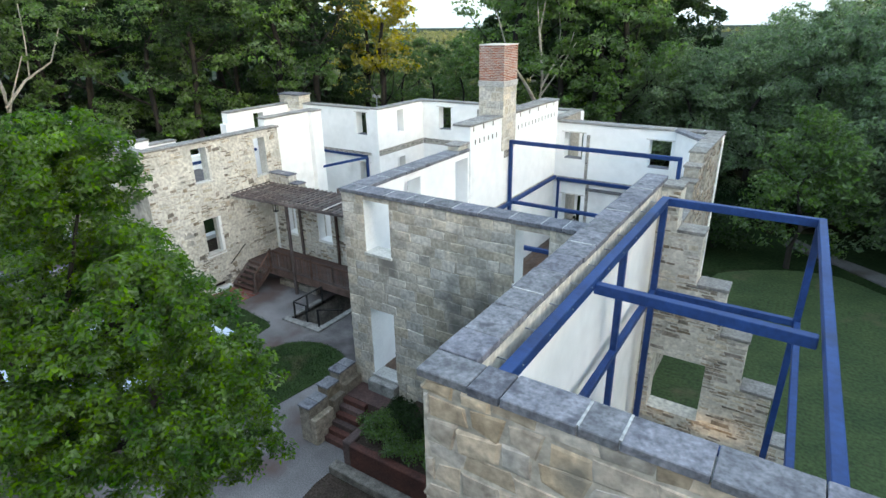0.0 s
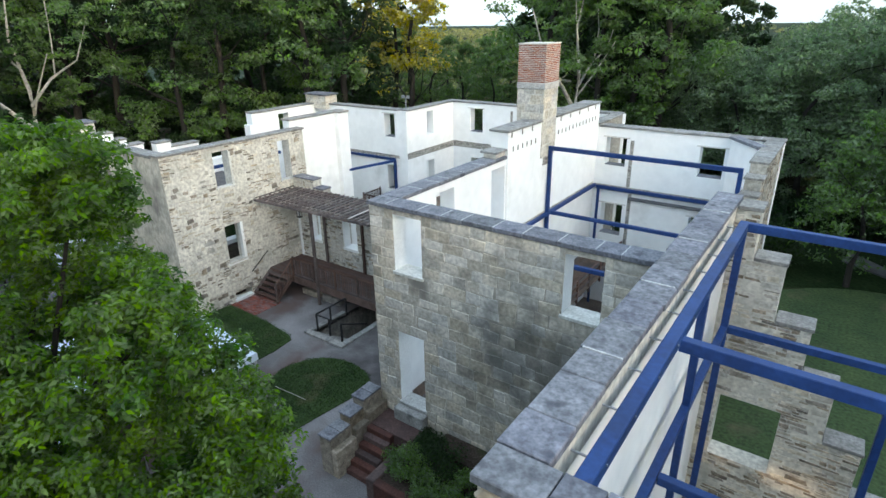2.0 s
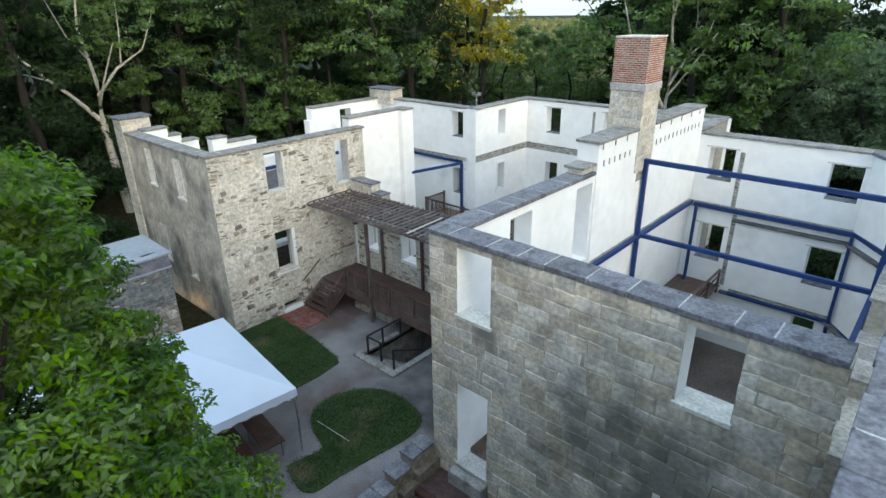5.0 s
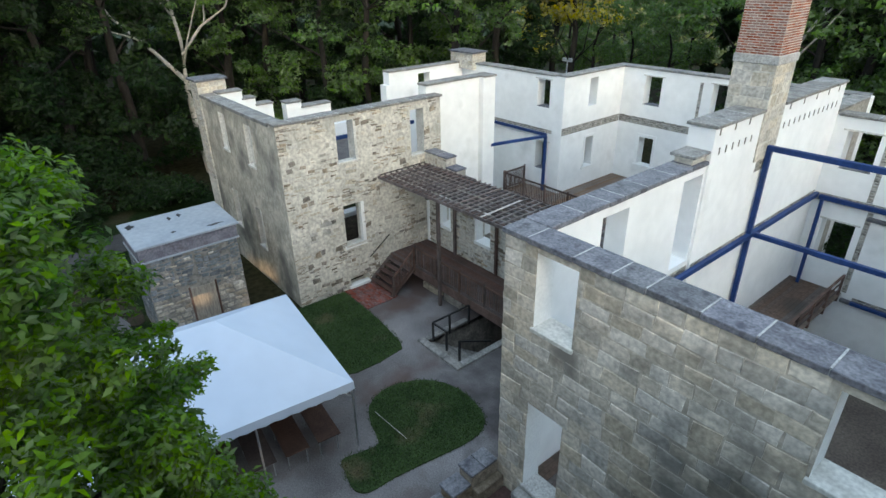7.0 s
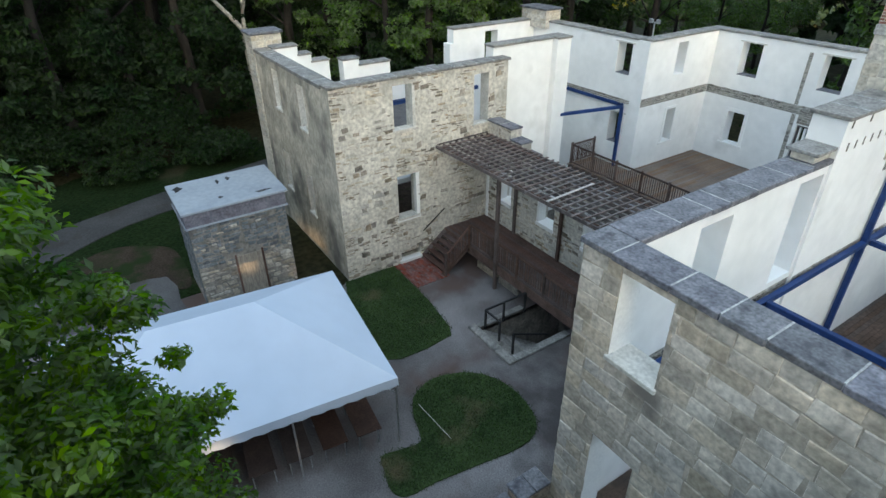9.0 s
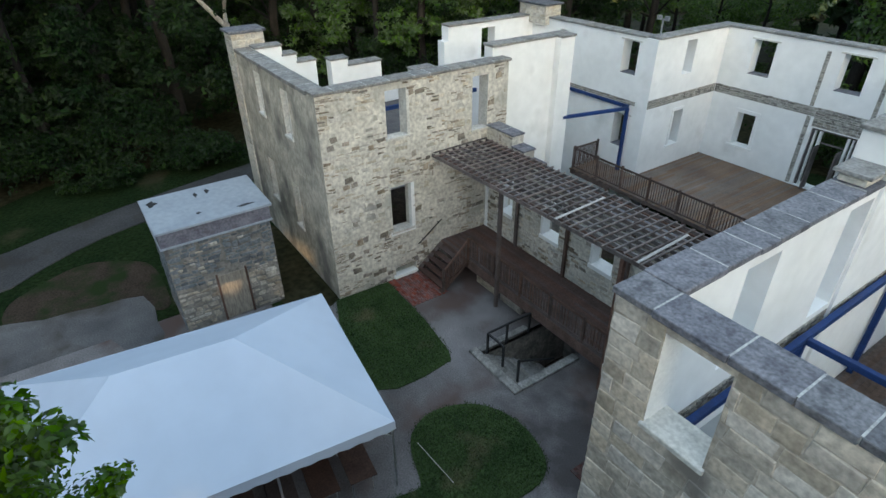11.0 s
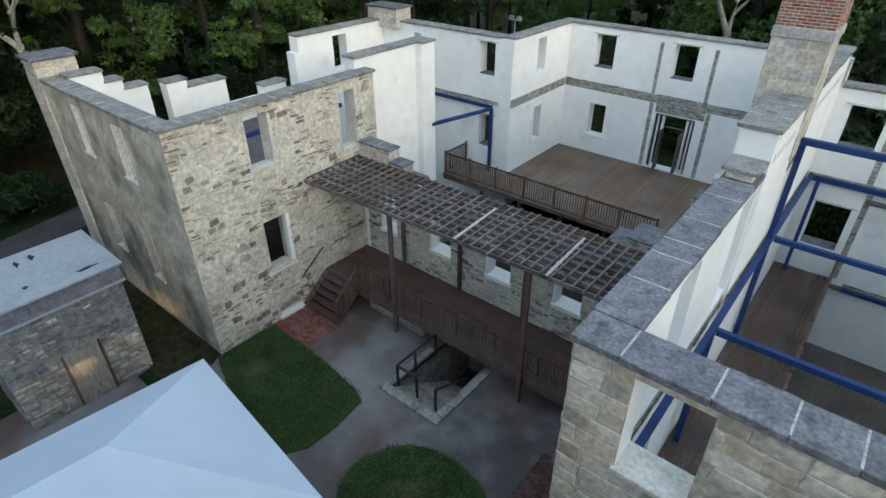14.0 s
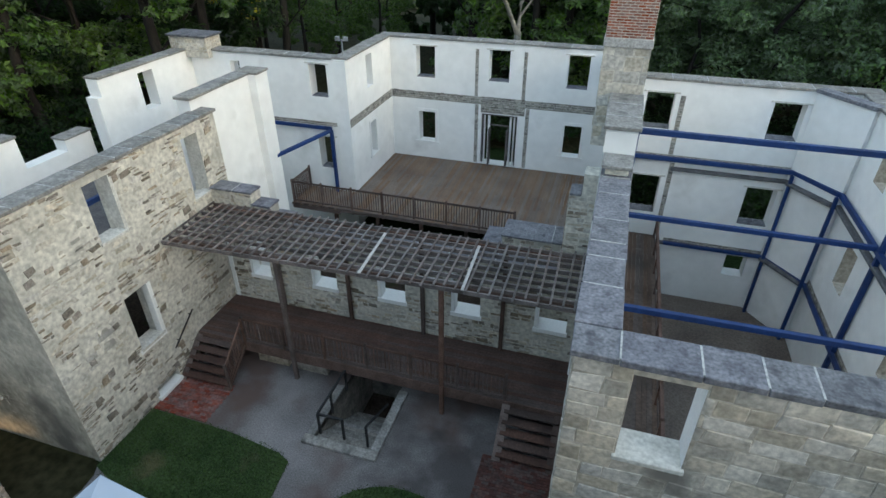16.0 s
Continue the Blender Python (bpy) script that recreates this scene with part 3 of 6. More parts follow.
chimney_wall = wall("wall_chimney", "y", 17.35, 27.3, -10.15, -9.35, -2.1, 9.92, SLOTS, ("plaster", "plaster", "mortar", "plaster"), "tall white plastered wall with rows of joist pockets")
H_WN = [(-8.82, -7.72, 6.66, 8.18), (-4.06, -2.92, 6.64, 8.16), (-8.78, -7.6, 2.72, 4.52), (-4.1, -2.92, 2.72, 4.5), (-4.08, -3.2, 0.0, 1.08)]
wing_north = wall("wall_wing_north", "x", -9.35, -0.55, 27.3, 27.95, -2.1, 8.68, H_WN, ("plaster", "mortar", "plaster"), "white plastered wall with dark empty windows")
H_WE = [(12.6, 15.2, 5.2, 9), (15.2, 18.0, 5.6, 9), (18.0, 20.9, 6.6, 9), (20.9, 21.6, 7.7, 9), (21.6, 22.4, 8.2, 9), (22.9, 23.9, 6.7, 8.1), (22.6, 23.6, 2.7, 4.4), (17.6, 18.6, 2.7, 4.4)]
wing_east = wall("wall_wing_east", "y", 12.6, 27.3, -1.2, -0.6, -2.1, 8.68, H_WE, ("plaster", "mortar", "mortar"), "broken stepped stone wall, white plaster inside")
bm = bmesh.new()
add_box(bm, -0.12, 2.2, -0.16, 0.16, -2.0, 8.66, m=pose(-2.55, 27.25, 0, 0, 0, -53))
tagged(part("wall_wing_chamfer", bm, "plaster"), "white plastered slanting wall across the corner", "wall", "", "structure")

bm = bmesh.new()
add_box(bm, -0.16, 2.24, -0.24, 0.24, 8.66, 8.8, m=pose(-2.55, 27.25, 0, 0, 0, -53))
bmesh.ops.bevel(bm, geom=bm.edges[:], offset=0.012, segments=1, affect="EDGES")
tagged(part("coping_slab", bm, "coping", wing_north), "long grey slab across the slanting corner")

# stone ledges where the floors of the wing once lay
for z, x0 in ((1.22, -7.28), (4.9, -7.3)):
    block("stone_ledge", wing_north, x0, -2.56, 27.08, 27.3, z, z + 0.14, "ledge", "dark weathered stone ledge", bevel=0.03)
    block("stone_ledge", wing_east, -1.42, -1.2, 12.7, 25.6, z - 0.05, z + 0.1, "ledge", "dark weathered stone ledge", bevel=0.03)
    bm = bmesh.new()
    add_box(bm, 0.0, 2.12, -0.4, -0.16, z - 0.02, z + 0.12, m=pose(-2.55, 27.25, 0, 0, 0, -53))
    bmesh.ops.bevel(bm, geom=bm.edges[:], offset=0.03, segments=1, affect="EDGES")
    tagged(part("stone_ledge", bm, "ledge", wing_north), "dark weathered stone ledge")

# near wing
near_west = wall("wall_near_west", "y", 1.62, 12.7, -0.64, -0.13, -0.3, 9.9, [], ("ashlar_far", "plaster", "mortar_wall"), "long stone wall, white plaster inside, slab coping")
H_NS = [(1.4, 2.4, 2.3, 4.4)]
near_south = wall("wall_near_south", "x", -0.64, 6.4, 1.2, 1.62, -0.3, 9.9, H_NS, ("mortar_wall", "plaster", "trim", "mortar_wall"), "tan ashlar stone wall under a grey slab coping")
RUIN = [(-0.12, 0.42, 9.86), (0.42, 1.14, 8.64), (1.14, 1.96, 7.13), (1.96, 2.72, 5.76), (2.72, 3.56, 4.2), (3.56, 4.3, 2.7), (4.3, 5.0, 1.3)]
H_RU = [(0.28, 1.77, 2.72, 4.69)] + [(a, b, z, 12) for a, b, z in RUIN]
near_ruin = wall("wall_near_ruin", "x", -0.12, 5.0, 12.0, 12.6, -0.3, 10.2, H_RU, ("mortar_pale", "mortar_pale", "mortar_pale"), "broken stone wall stepping down, opening in its foot")

# ---- centre and west ----
H_CN = [(-20.6, -19.55, 6.63, 8.28), (-16.58, -15.5, 6.71, 8.32), (-12.55, -11.5, 6.66, 8.32), (-20.5, -19.54, 2.98, 4.74), (-16.9, -14.92, 2.05, 4.93), (-12.42, -11.48, 2.98, 4.74)]
centre_north = wall("wall_centre_north", "x", -22.7, -9.6, 31.95, 32.55, -0.3, 8.62, H_CN, ("plaster", "mortar", "plaster"), "white plastered two-storey wall with empty windows")
centre_east = wall("wall_centre_east", "y", 27.3, 31.95, -10.2, -9.6, -0.3, 8.62, [(29.0, 30.2, 6.6, 8.2)], ("plaster", "mortar", "plaster"), "white plastered side wall")
centre_west = wall("wall_centre_west", "y", 26.5, 31.95, -22.7, -22.1, -0.3, 8.62, [(28.75, 29.5, 6.75, 8.35), (28.75, 29.5, 3.1, 4.95)], ("mortar", "plaster", "plaster"), "white plastered side wall with narrow windows")
H_VN = [(-24.0, -23.1, 6.85, 8.4), (-23.92, -23.05, 3.2, 4.88), (-28.27, -27.75, 7.5, 8.22), (-28.4, -27.5, 3.0, 4.8)]
west_north = wall("wall_west_north", "x", -31.1, -22.7, 26.5, 27.1, -0.3, 8.62, H_VN, ("plaster", "mortar", "plaster"), "white plastered wall with narrow windows")
west_west = wall("wall_west_west", "y", 20.5, 26.5, -31.1, -30.5, -0.3, 8.6, [(22.9, 23.8, 6.65, 8.32), (20.5, 20.75, 7.9, 9)], ("mortar", "plaster", "plaster"), "white plastered wall with one window, broken end")
H_PE = [(13.2, 14.12, 6.35, 8.24), (13.2, 14.2, 2.26, 4.36), (17.2, 18.0, 5.85, 8.12), (13.2, 14.25, 0.05, 0.52)]
pav_east = wall("wall_pavilion_east", "y", 10.5, 19.05, -24.28, -23.68, -0.3, 8.5, H_PE, ("plaster", "mortar_pale", "old_paint", "render_grey"), "pale rubble stone wall with thick mortar")
H_PS = [(-30.25, -29.5, 6.2, 8.06), (-27.15, -26.38, 6.08, 8.05), (-30.4, -29.65, 2.1, 4.12), (-27.5, -26.75, 1.85, 3.95)]
pav_south = wall("wall_pavilion_south", "x", -32.6, -24.28, 10.5, 11.1, -0.3, 8.4, H_PS, ("render_grey", "plaster", "old_paint", "render_grey"), "grey rubble stone wall with tall narrow windows")
STEPS_PW = [(11.1, 12.3, 8.6), (12.3, 12.95, 8.15), (12.95, 13.85, 7.75), (14.6, 15.5, 7.6), (15.5, 17.3, 7.25), (19.2, 20.5, 6.45)]
H_PW = [(a, b, z, 12) for a, b, z in STEPS_PW] + [(13.85, 14.6, 5.3, 12), (17.3, 19.2, 6.0, 12), (14.6, 20.0, 0.3, 4.75)]
pav_west = wall("wall_pavilion_west", "y", 11.1, 20.5, -32.1, -31.5, -0.3, 9.0, H_PW, ("mortar", "plaster", "plaster"), "white plastered wall with broken stepped top")
fin = wall("wall_fin", "y", 18.6, 22.1, -24.75, -24.2, -1.6, 8.97, [], ("plaster", "plaster", "plaster"), "tall free-standing white plastered wall")
fin_end = wall("wall_fin_end", "y", 22.1, 22.95, -24.75, -23.85, -1.6, 8.97, [], ("plaster", "plaster", "plaster"), "white plastered pier at the end of the tall wall")
H_DB = [(-22.6, -21.75, 2.4, 4.2), (-19.93, -18.93, 2.4, 4.2), (-17.24, -16.2, 2.4, 4.2), (-14.44, -13.41, 2.4, 4.2), (-11.49, -10.42, 2.4, 4.2),
        (-20.6, -10.9, 4.75, 12), (-21.3, -20.6, 5.1, 12), (-22.0, -21.3, 5.5, 12), (-23.68, -22.0, 5.95, 12), (-10.9, -10.55, 7.6, 12), (-17.6, -15.9, -2, 0.0)]
deck_back = wall("wall_behind_deck", "x", -23.68, -10.05, 18.0, 18.6, -1.6, 8.3, H_DB, ("mortar_pale", "mortar_pale", "mortar_pale"), "pale rubble stone wall with small windows behind the deck")
STEPS_ST = [(-14.1, -13.35, 3.6)]
stub = wall("wall_stub", "x", -14.1, -10.15, 21.05, 22.2, -1.6, 4.03, [(a, b, z, 9) for a, b, z in STEPS_ST], ("mortar_pale", "mortar_pale", "mortar_pale"), "low broken stone cross wall capped with slate")

block("mortar_band", near_west, -0.14, -0.118, 1.64, 12.0, 9.5, 9.885, "mortar_pale", "tan strip along the inner face under the slabs")

# copings
copings(wing_south, "x", -10.12, -0.97, 9.8, 10.4, 8.87, seed=1, step=0.9)
copings(wing_west, "y", 10.48, 17.33, -10.05, -9.42, 8.87, seed=2)
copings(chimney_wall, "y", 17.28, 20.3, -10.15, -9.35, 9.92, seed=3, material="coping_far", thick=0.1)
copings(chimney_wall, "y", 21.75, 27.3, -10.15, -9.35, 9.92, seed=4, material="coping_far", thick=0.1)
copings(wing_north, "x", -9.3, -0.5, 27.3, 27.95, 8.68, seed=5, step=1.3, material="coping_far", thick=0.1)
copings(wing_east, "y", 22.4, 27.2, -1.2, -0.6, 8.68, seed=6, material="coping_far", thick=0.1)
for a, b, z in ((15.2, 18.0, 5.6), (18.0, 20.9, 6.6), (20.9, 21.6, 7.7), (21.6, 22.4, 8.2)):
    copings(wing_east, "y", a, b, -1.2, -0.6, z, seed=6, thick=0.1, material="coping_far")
copings(near_west, "y", 1.7, 12.7, -0.64, -0.17, 9.9, seed=7, cuts=[1.7, 2.37, 3.28, 3.93, 4.9, 5.75, 6.45, 7.25, 8.1, 8.85, 9.6, 10.3, 11.0, 11.85, 12.7], plain=True)
copings(near_south, "x", -0.71, 6.4, 1.2, 1.62, 9.9, seed=8, cuts=[-0.71, 0.07, 0.52, 1.48, 1.95, 2.85, 3.8, 4.6, 5.5, 6.4], dark=(0.07, 0.52, 2.85, 3.8))
for q in RUIN:
    copings(near_ruin, "x", q[0] + 0.02, q[1] + 0.05, 12.0, 12.6, q[2], seed=9, step=0.8, thick=0.1, over=0.05, material="coping_far")
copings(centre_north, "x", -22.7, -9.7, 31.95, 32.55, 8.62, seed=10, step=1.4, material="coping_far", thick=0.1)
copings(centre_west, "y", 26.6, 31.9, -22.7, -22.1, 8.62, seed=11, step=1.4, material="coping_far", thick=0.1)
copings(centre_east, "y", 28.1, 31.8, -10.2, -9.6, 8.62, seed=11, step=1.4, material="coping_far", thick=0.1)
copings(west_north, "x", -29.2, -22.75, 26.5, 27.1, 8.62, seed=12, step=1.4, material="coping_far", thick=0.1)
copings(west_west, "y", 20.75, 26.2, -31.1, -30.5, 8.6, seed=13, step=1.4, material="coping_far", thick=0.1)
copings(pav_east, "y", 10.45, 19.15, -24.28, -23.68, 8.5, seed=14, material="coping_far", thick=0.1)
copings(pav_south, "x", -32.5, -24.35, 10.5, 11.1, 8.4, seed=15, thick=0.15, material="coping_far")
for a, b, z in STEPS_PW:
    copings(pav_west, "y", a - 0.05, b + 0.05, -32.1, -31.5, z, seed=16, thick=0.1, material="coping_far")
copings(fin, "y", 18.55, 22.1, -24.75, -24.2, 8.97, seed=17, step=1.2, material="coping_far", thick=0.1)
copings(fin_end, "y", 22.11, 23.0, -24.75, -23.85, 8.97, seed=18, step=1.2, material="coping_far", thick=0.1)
for q in ((-20.6, -10.9, 4.75), (-21.35, -20.55, 5.1), (-22.05, -21.25, 5.5), (-23.67, -21.95, 5.95), (-10.9, -10.55, 7.6)):
    copings(deck_back, "x", q[0], q[1], 18.0, 18.6, q[2], seed=19, thick=0.08, over=0.04)
for a, b, z in STEPS_ST:
    copings(stub, "x", a - 0.03, b + 0.03, 21.05, 22.2, z, seed=20, thick=0.08, step=1.2)
copings(stub, "x", -13.4, -10.2, 21.05, 22.2, 4.03, seed=22, thick=0.09, step=1.3)

# dark boarded floor between the storeys of the pavilion
tagged(block("floor_pavilion_upper", None, -31.45, -24.32, 11.15, 18.55, 4.95, 5.15, "old_board"), "dark weathered board floor inside the stone pavilion", "floor", "", "structure")
block("end_block", wing_west, -10.02, -9.45, 16.55, 17.3, 9.005, 9.2, "mortar_pale", "short raised stone end of the wall", bevel=0.02)
block("coping_slab", wing_west, -10.12, -9.36, 16.45, 17.33, 9.202, 9.29, "coping_far", bevel=0.012)
# floor inside the pavilion and the ground under the wood
# soil colour stands in for the dark interior behind the lower window
tagged(block("floor_pavilion", None, -31.45, -24.32, 11.15, 20.4, -0.02, 0.03, "soil"), "floor inside the stone pavilion, coloured dark for the room's shade", "floor", "", "structure")
bm = bmesh.new()
rings = {}
for i in range(97):
    for j, d in enumerate((41, 46, 52, 58, 66, 76, 90, 110, 140)):
        an = 2 * math.pi * i / 96
        d += (1.5 * math.sin(i * 2.1) + 1.1 * math.sin(i * 5.3)) if j == 0 else 0
        x, y = -3 + math.sin(an) * d, 1 + math.cos(an) * d
        rings[i, j] = bm.verts.new((x, y, ground_z(x, y) + 0.04))
for i in range(96):
    for j in range(8):
        bm.faces.new((rings[i, j], rings[i + 1, j], rings[i + 1, j + 1], rings[i, j + 1]))
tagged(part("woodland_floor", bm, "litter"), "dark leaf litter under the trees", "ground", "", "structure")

# ---- trims on the walls ----
def sill(parent, axis, u0, u1, face_at, sign, z, depth=0.62, name="window_sill", thick=0.09, material="trim", label="pale painted sill"):
    lo, hi = sorted((face_at + sign * 0.07, face_at - sign * depth))
    q = (u0 - 0.05, u1 + 0.05, lo, hi) if axis == "x" else (lo, hi, u0 - 0.05, u1 + 0.05)
    block(name, parent, *q, z - 0.012, z + thick, material, label, bevel=0.012)


def casing(parent, axis, u0, u1, z0, z1, face_at, sign, w=0.11):
    """White board casing round an opening, proud of the plaster."""
    lo, hi = sorted((face_at + sign * 0.035, face_at - sign * 0.10))
    for a, b, c, d in ((u0 - w, u0 + 0.012, z0, z1 + w), (u1 - 0.012, u1 + w, z0, z1 + w), (u0 + 0.012, u1 - 0.012, z1 - 0.012, z1 + w)):
        q = (a, b, lo, hi) if axis == "x" else (lo, hi, a, b)
        block("window_casing", parent, *q, c, d, "trim")


def band(parent, axis, u0, u1, face_at, sign, z0, z1, seed, upright=False):
    """A strip of bare stone where the plaster is gone."""
    r = random.Random(seed)
    lo, hi = sorted((face_at + sign * 0.004, face_at - sign * 0.05))
    q = (u0, u1, lo, hi) if axis == "x" else (lo, hi, u0, u1)
    strip = block("stone_band", parent, *q, z0, z1, "band_mortar", "strip of bare dark stone in the plaster")
    rects = stone_rects(u0, u1, z0, z1, [], (0.07, 0.13), (0.10, 0.34), seed, rag=0.25)
    vs, fs = [], []
    for a, b, c, d in rects:
        m = side_matrix(axis, face_at, sign, (a + b) / 2, (c + d) / 2, max(b - a - 0.02, 0.03), max(d - c - 0.02, 0.02), r.uniform(0.012, 0.035))
        base = len(vs)
        vs += [tuple(m @ Vector(p)) for p in stone_verts(r, (0.08, 0.15), 0.12)]
        fs += [tuple(base + i for i in f) for f in STONE_FACES]
    me = bpy.data.meshes.new("band_stones")
    me.from_pydata(vs, [], fs)
    me.materials.append(M["band_stone"])
    ob = new("band_stones", me)
    ob.parent = strip
    tagged(ob, "", "", "", "stuff")


M["band_mortar"] = mat("band_mortar", (0.34, 0.325, 0.295), (0.52, 0.50, 0.46), scale=5, fine=20)
M["band_stone"] = mat("band_stone", (0.20, 0.185, 0.16), (0.42, 0.40, 0.36), scale=6, fine=22, island=0.5)
for a, b, c, d in H_WS[:2]:
    sill(wing_south, "x", a, b, 9.8, -1, c, material="old_paint", label="rough pale stone sill")
sill(wing_south, "x", -9.12, -8.05, 9.8, -1, 1.75, depth=0.55, name="door_sill", material="pale_stone", label="grey stone door sill")
for a, b, c, d in H_PE[:3]:
    sill(pav_east, "y", a, b, -23.68, 1, c, depth=0.3, material="old_paint")
block("window_sill", pav_east, -23.9, -23.55, 13.1, 14.27, 0.03, 0.16, "trim", "white cellar window sill")
block("window_casing", pav_east, -23.9, -23.65, 14.12, 14.28, 2.3, 4.36, "trim", "white painted casing board")
block("window_casing", pav_east, -23.9, -23.64, 13.1, 14.29, 2.16, 2.3, "trim", "white painted casing board")
block("window_casing", pav_east, -23.78, -23.65, 14.08, 14.2, 6.4, 8.22, "old_paint")
for a, b, c, d in H_PS:
    block("window_casing", pav_south, b - 0.09, b + 0.02, 10.47, 10.9, c, d, "old_paint")
    sill(pav_south, "x", a, b, 10.5, -1, c, depth=0.4, material="old_paint")
for a, b, c, d in H_DB[:5]:
    sill(deck_back, "x", a, b, 18.0, -1, c - 0.1, depth=0.6, thick=0.16)
    block("window_casing", deck_back, a - 0.02, a + 0.09, 17.97, 18.4, c, d, "trim")
def lintel(parent, axis, u0, u1, z, face_at, sign):
    """A thin worn board over an opening, a little wider than it."""
    lo, hi = sorted((face_at + sign * 0.04, face_at - sign * 0.3))
    q = (u0 - 0.16, u1 + 0.16, lo, hi) if axis == "x" else (lo, hi, u0 - 0.16, u1 + 0.16)
    block("lintel", parent, *q, z - 0.012, z + 0.05, "old_paint", "worn pale lintel board")


for w, holes, y in ((wing_north, H_WN[:4], 27.3), (centre_north, H_CN[:3], 31.95), (west_north, H_VN[:2], 26.5)):
    for a, b, c, d in holes:
        lintel(w, "x", a, b, d, y, -1)
        # dark slab added so the opening reads dark down to its bottom
        block("window_sill", w, a + 0.004, b - 0.004, y + 0.01, y + 0.58, c - 0.01, c + 0.03, "coping", "dark slab added over the bright bottom of the opening")
for a, b, c, d in (H_CN[3], H_CN[5]):
    casing(centre_north, "x", a, b, c, d, 31.95, -1, 0.16)
    sill(centre_north, "x", a - 0.18, b + 0.18, 31.95, -1, c - 0.05, depth=0.5)
casing(centre_west, "y", 28.75, 29.5, 3.1, 4.95, -22.1, 1, 0.12)
sill(centre_west, "y", 28.6, 29.65, -22.1, 1, 3.05, depth=0.4)
casing(west_north, "x", -23.92, -23.05, 3.2, 4.88, 26.5, -1, 0.1)
band(centre_north, "x", -22.08, -16.95, 31.95, -1, 5.42, 5.84, 1)
band(centre_north, "x", -16.95, -14.55, 31.95, -1, 4.98, 5.86, 2)
band(centre_north, "x", -14.55, -10.25, 31.95, -1, 5.42, 5.84, 3)
band(centre_north, "x", -17.32, -17.14, 31.95, -1, 5.86, 8.3, 4)
band(centre_north, "x", -14.78, -14.60, 31.95, -1, 5.87, 8.3, 5)
band(centre_north, "x", -17.28, -17.08, 31.95, -1, 2.05, 5.4, 6)
band(centre_north, "x", -14.5, -14.3, 31.95, -1, 2.05, 5.4, 6)
band(centre_west, "y", 26.52, 31.93, -22.1, 1, 5.42, 5.84, 7)
band(west_north, "x", -29.5, -22.8, 26.5, -1, 5.42, 5.62, 8)
band(wing_north, "x", -9.3, -2.3, 27.3, -1, 5.22, 5.55, 9)
band(wing_north, "x", -7.52, -7.32, 27.3, -1, 5.56, 8.1, 10)
band(wing_north, "x", -7.36, -7.16, 27.3, -1, 1.6, 5.2, 11)
band(wing_north, "x", -6.9, -2.3, 27.3, -1, 1.2, 1.5, 12)
band(wing_west, "y", 10.45, 17.3, -9.42, 1, 5.2, 5.62, 13)
band(chimney_wall, "y", 17.4, 27.2, -9.35, 1, 5.25, 5.62, 14)
band(chimney_wall, "y", 20.6, 21.4, -9.35, 1, 7.9, 9.9, 15)
band(wing_east, "y", 15.3, 25.6, -1.2, -1, 1.2, 1.5, 16)

# ---- door with side windows in the centre block ----
door = thing("door_1", "tall open glazed door in a weathered frame with sidelights", "door", kind="structure", at=(-15.9, 32.2, 2.05))
for x, w, m in ((-0.96, 0.04, "old_board"), (-0.84, 0.035, "trim"), (-0.6, 0.06, "trim"), (0.6, 0.05, "trim"), (0.8, 0.035, "trim"), (0.94, 0.04, "old_board")):
    block("door_frame", door, x - w, x + w, -0.12, 0.02, 0, 2.78, m)
block("door_frame", door, -0.98, 0.98, -0.14, 0.04, 2.78, 2.88, "old_board")
block("transom", door, -0.54, 0.55, -0.09, -0.01, 2.2, 2.26, "old_board")
for s_ in (-1, 1):
    leaf = block("door_leaf", door, min(s_ * 0.52, s_ * 0.47), max(s_ * 0.52, s_ * 0.47), -0.62, -0.13, 0.02, 2.15, "old_board", "dark glazed door leaf folded open")
    block("pane", leaf, min(s_ * 0.515, s_ * 0.46), max(s_ * 0.515, s_ * 0.46), -0.55, -0.17, 0.9, 1.95, "glass")
    block("pane", door, min(s_ * 0.68, s_ * 0.76), max(s_ * 0.68, s_ * 0.76), -0.05, -0.04, 0.4, 2.7, "glass")
window_grid = thing("window_1", "small white window grid of narrow glazing bars", "window", kind="structure", at=(-28.0, 26.8, 7.5))
for k in range(4):
    block("glazing_bar", window_grid, -0.27 + k * 0.17, -0.245 + k * 0.17, -0.02, 0.02, 0, 0.72, "trim")
for k in range(3):
    block("glazing_bar", window_grid, -0.27, 0.25, -0.018, 0.018, 0.02 + 0.34 * k, 0.045 + 0.34 * k, "trim")

# ---- chimneys ----
def cone_stones(parent, x0, x1, y0, y1, z0, z1, ch, ln, material, far, seed, near, n_parts=40):
    for axis, at, sign, u0, u1 in (("x", y0, -1, x0, x1), ("y", x1, 1, y0, y1), ("y", x0, -1, y0, y1)):
        rects = stone_rects(u0, u1, z0, z1, [], ch, ln, seed + sign)
        stones(parent, axis, at, sign, rects, near, material, far, n_parts=n_parts, seed=seed, proud=(0.003, 0.014), jag=0.25)


CX0, CX1, CY0, CY1 = -10.6, -9.3, 20.33, 21.7
chimney = thing("chimney", "tall square chimney, red brick on a pale stone shaft", "chimney", at=(0, 0, 0))
base = block("stone_shaft", chimney, CX0, CX1, CY0, CY1, 8.3, 11.55, "mortar_pale", "pale squared stone shaft")
block("stone_lip", chimney, CX0 - 0.04, CX1 + 0.04, CY0 - 0.04, CY1 + 0.04, 11.3, 11.56, "pale_stone", "pale stone course", bevel=0.02)
core = block("brick_core", chimney, CX0 - 0.004, CX1 + 0.004, CY0 - 0.004, CY1 + 0.004, 11.56, 13.12, "brick_mortar", "mortar core between the bricks")
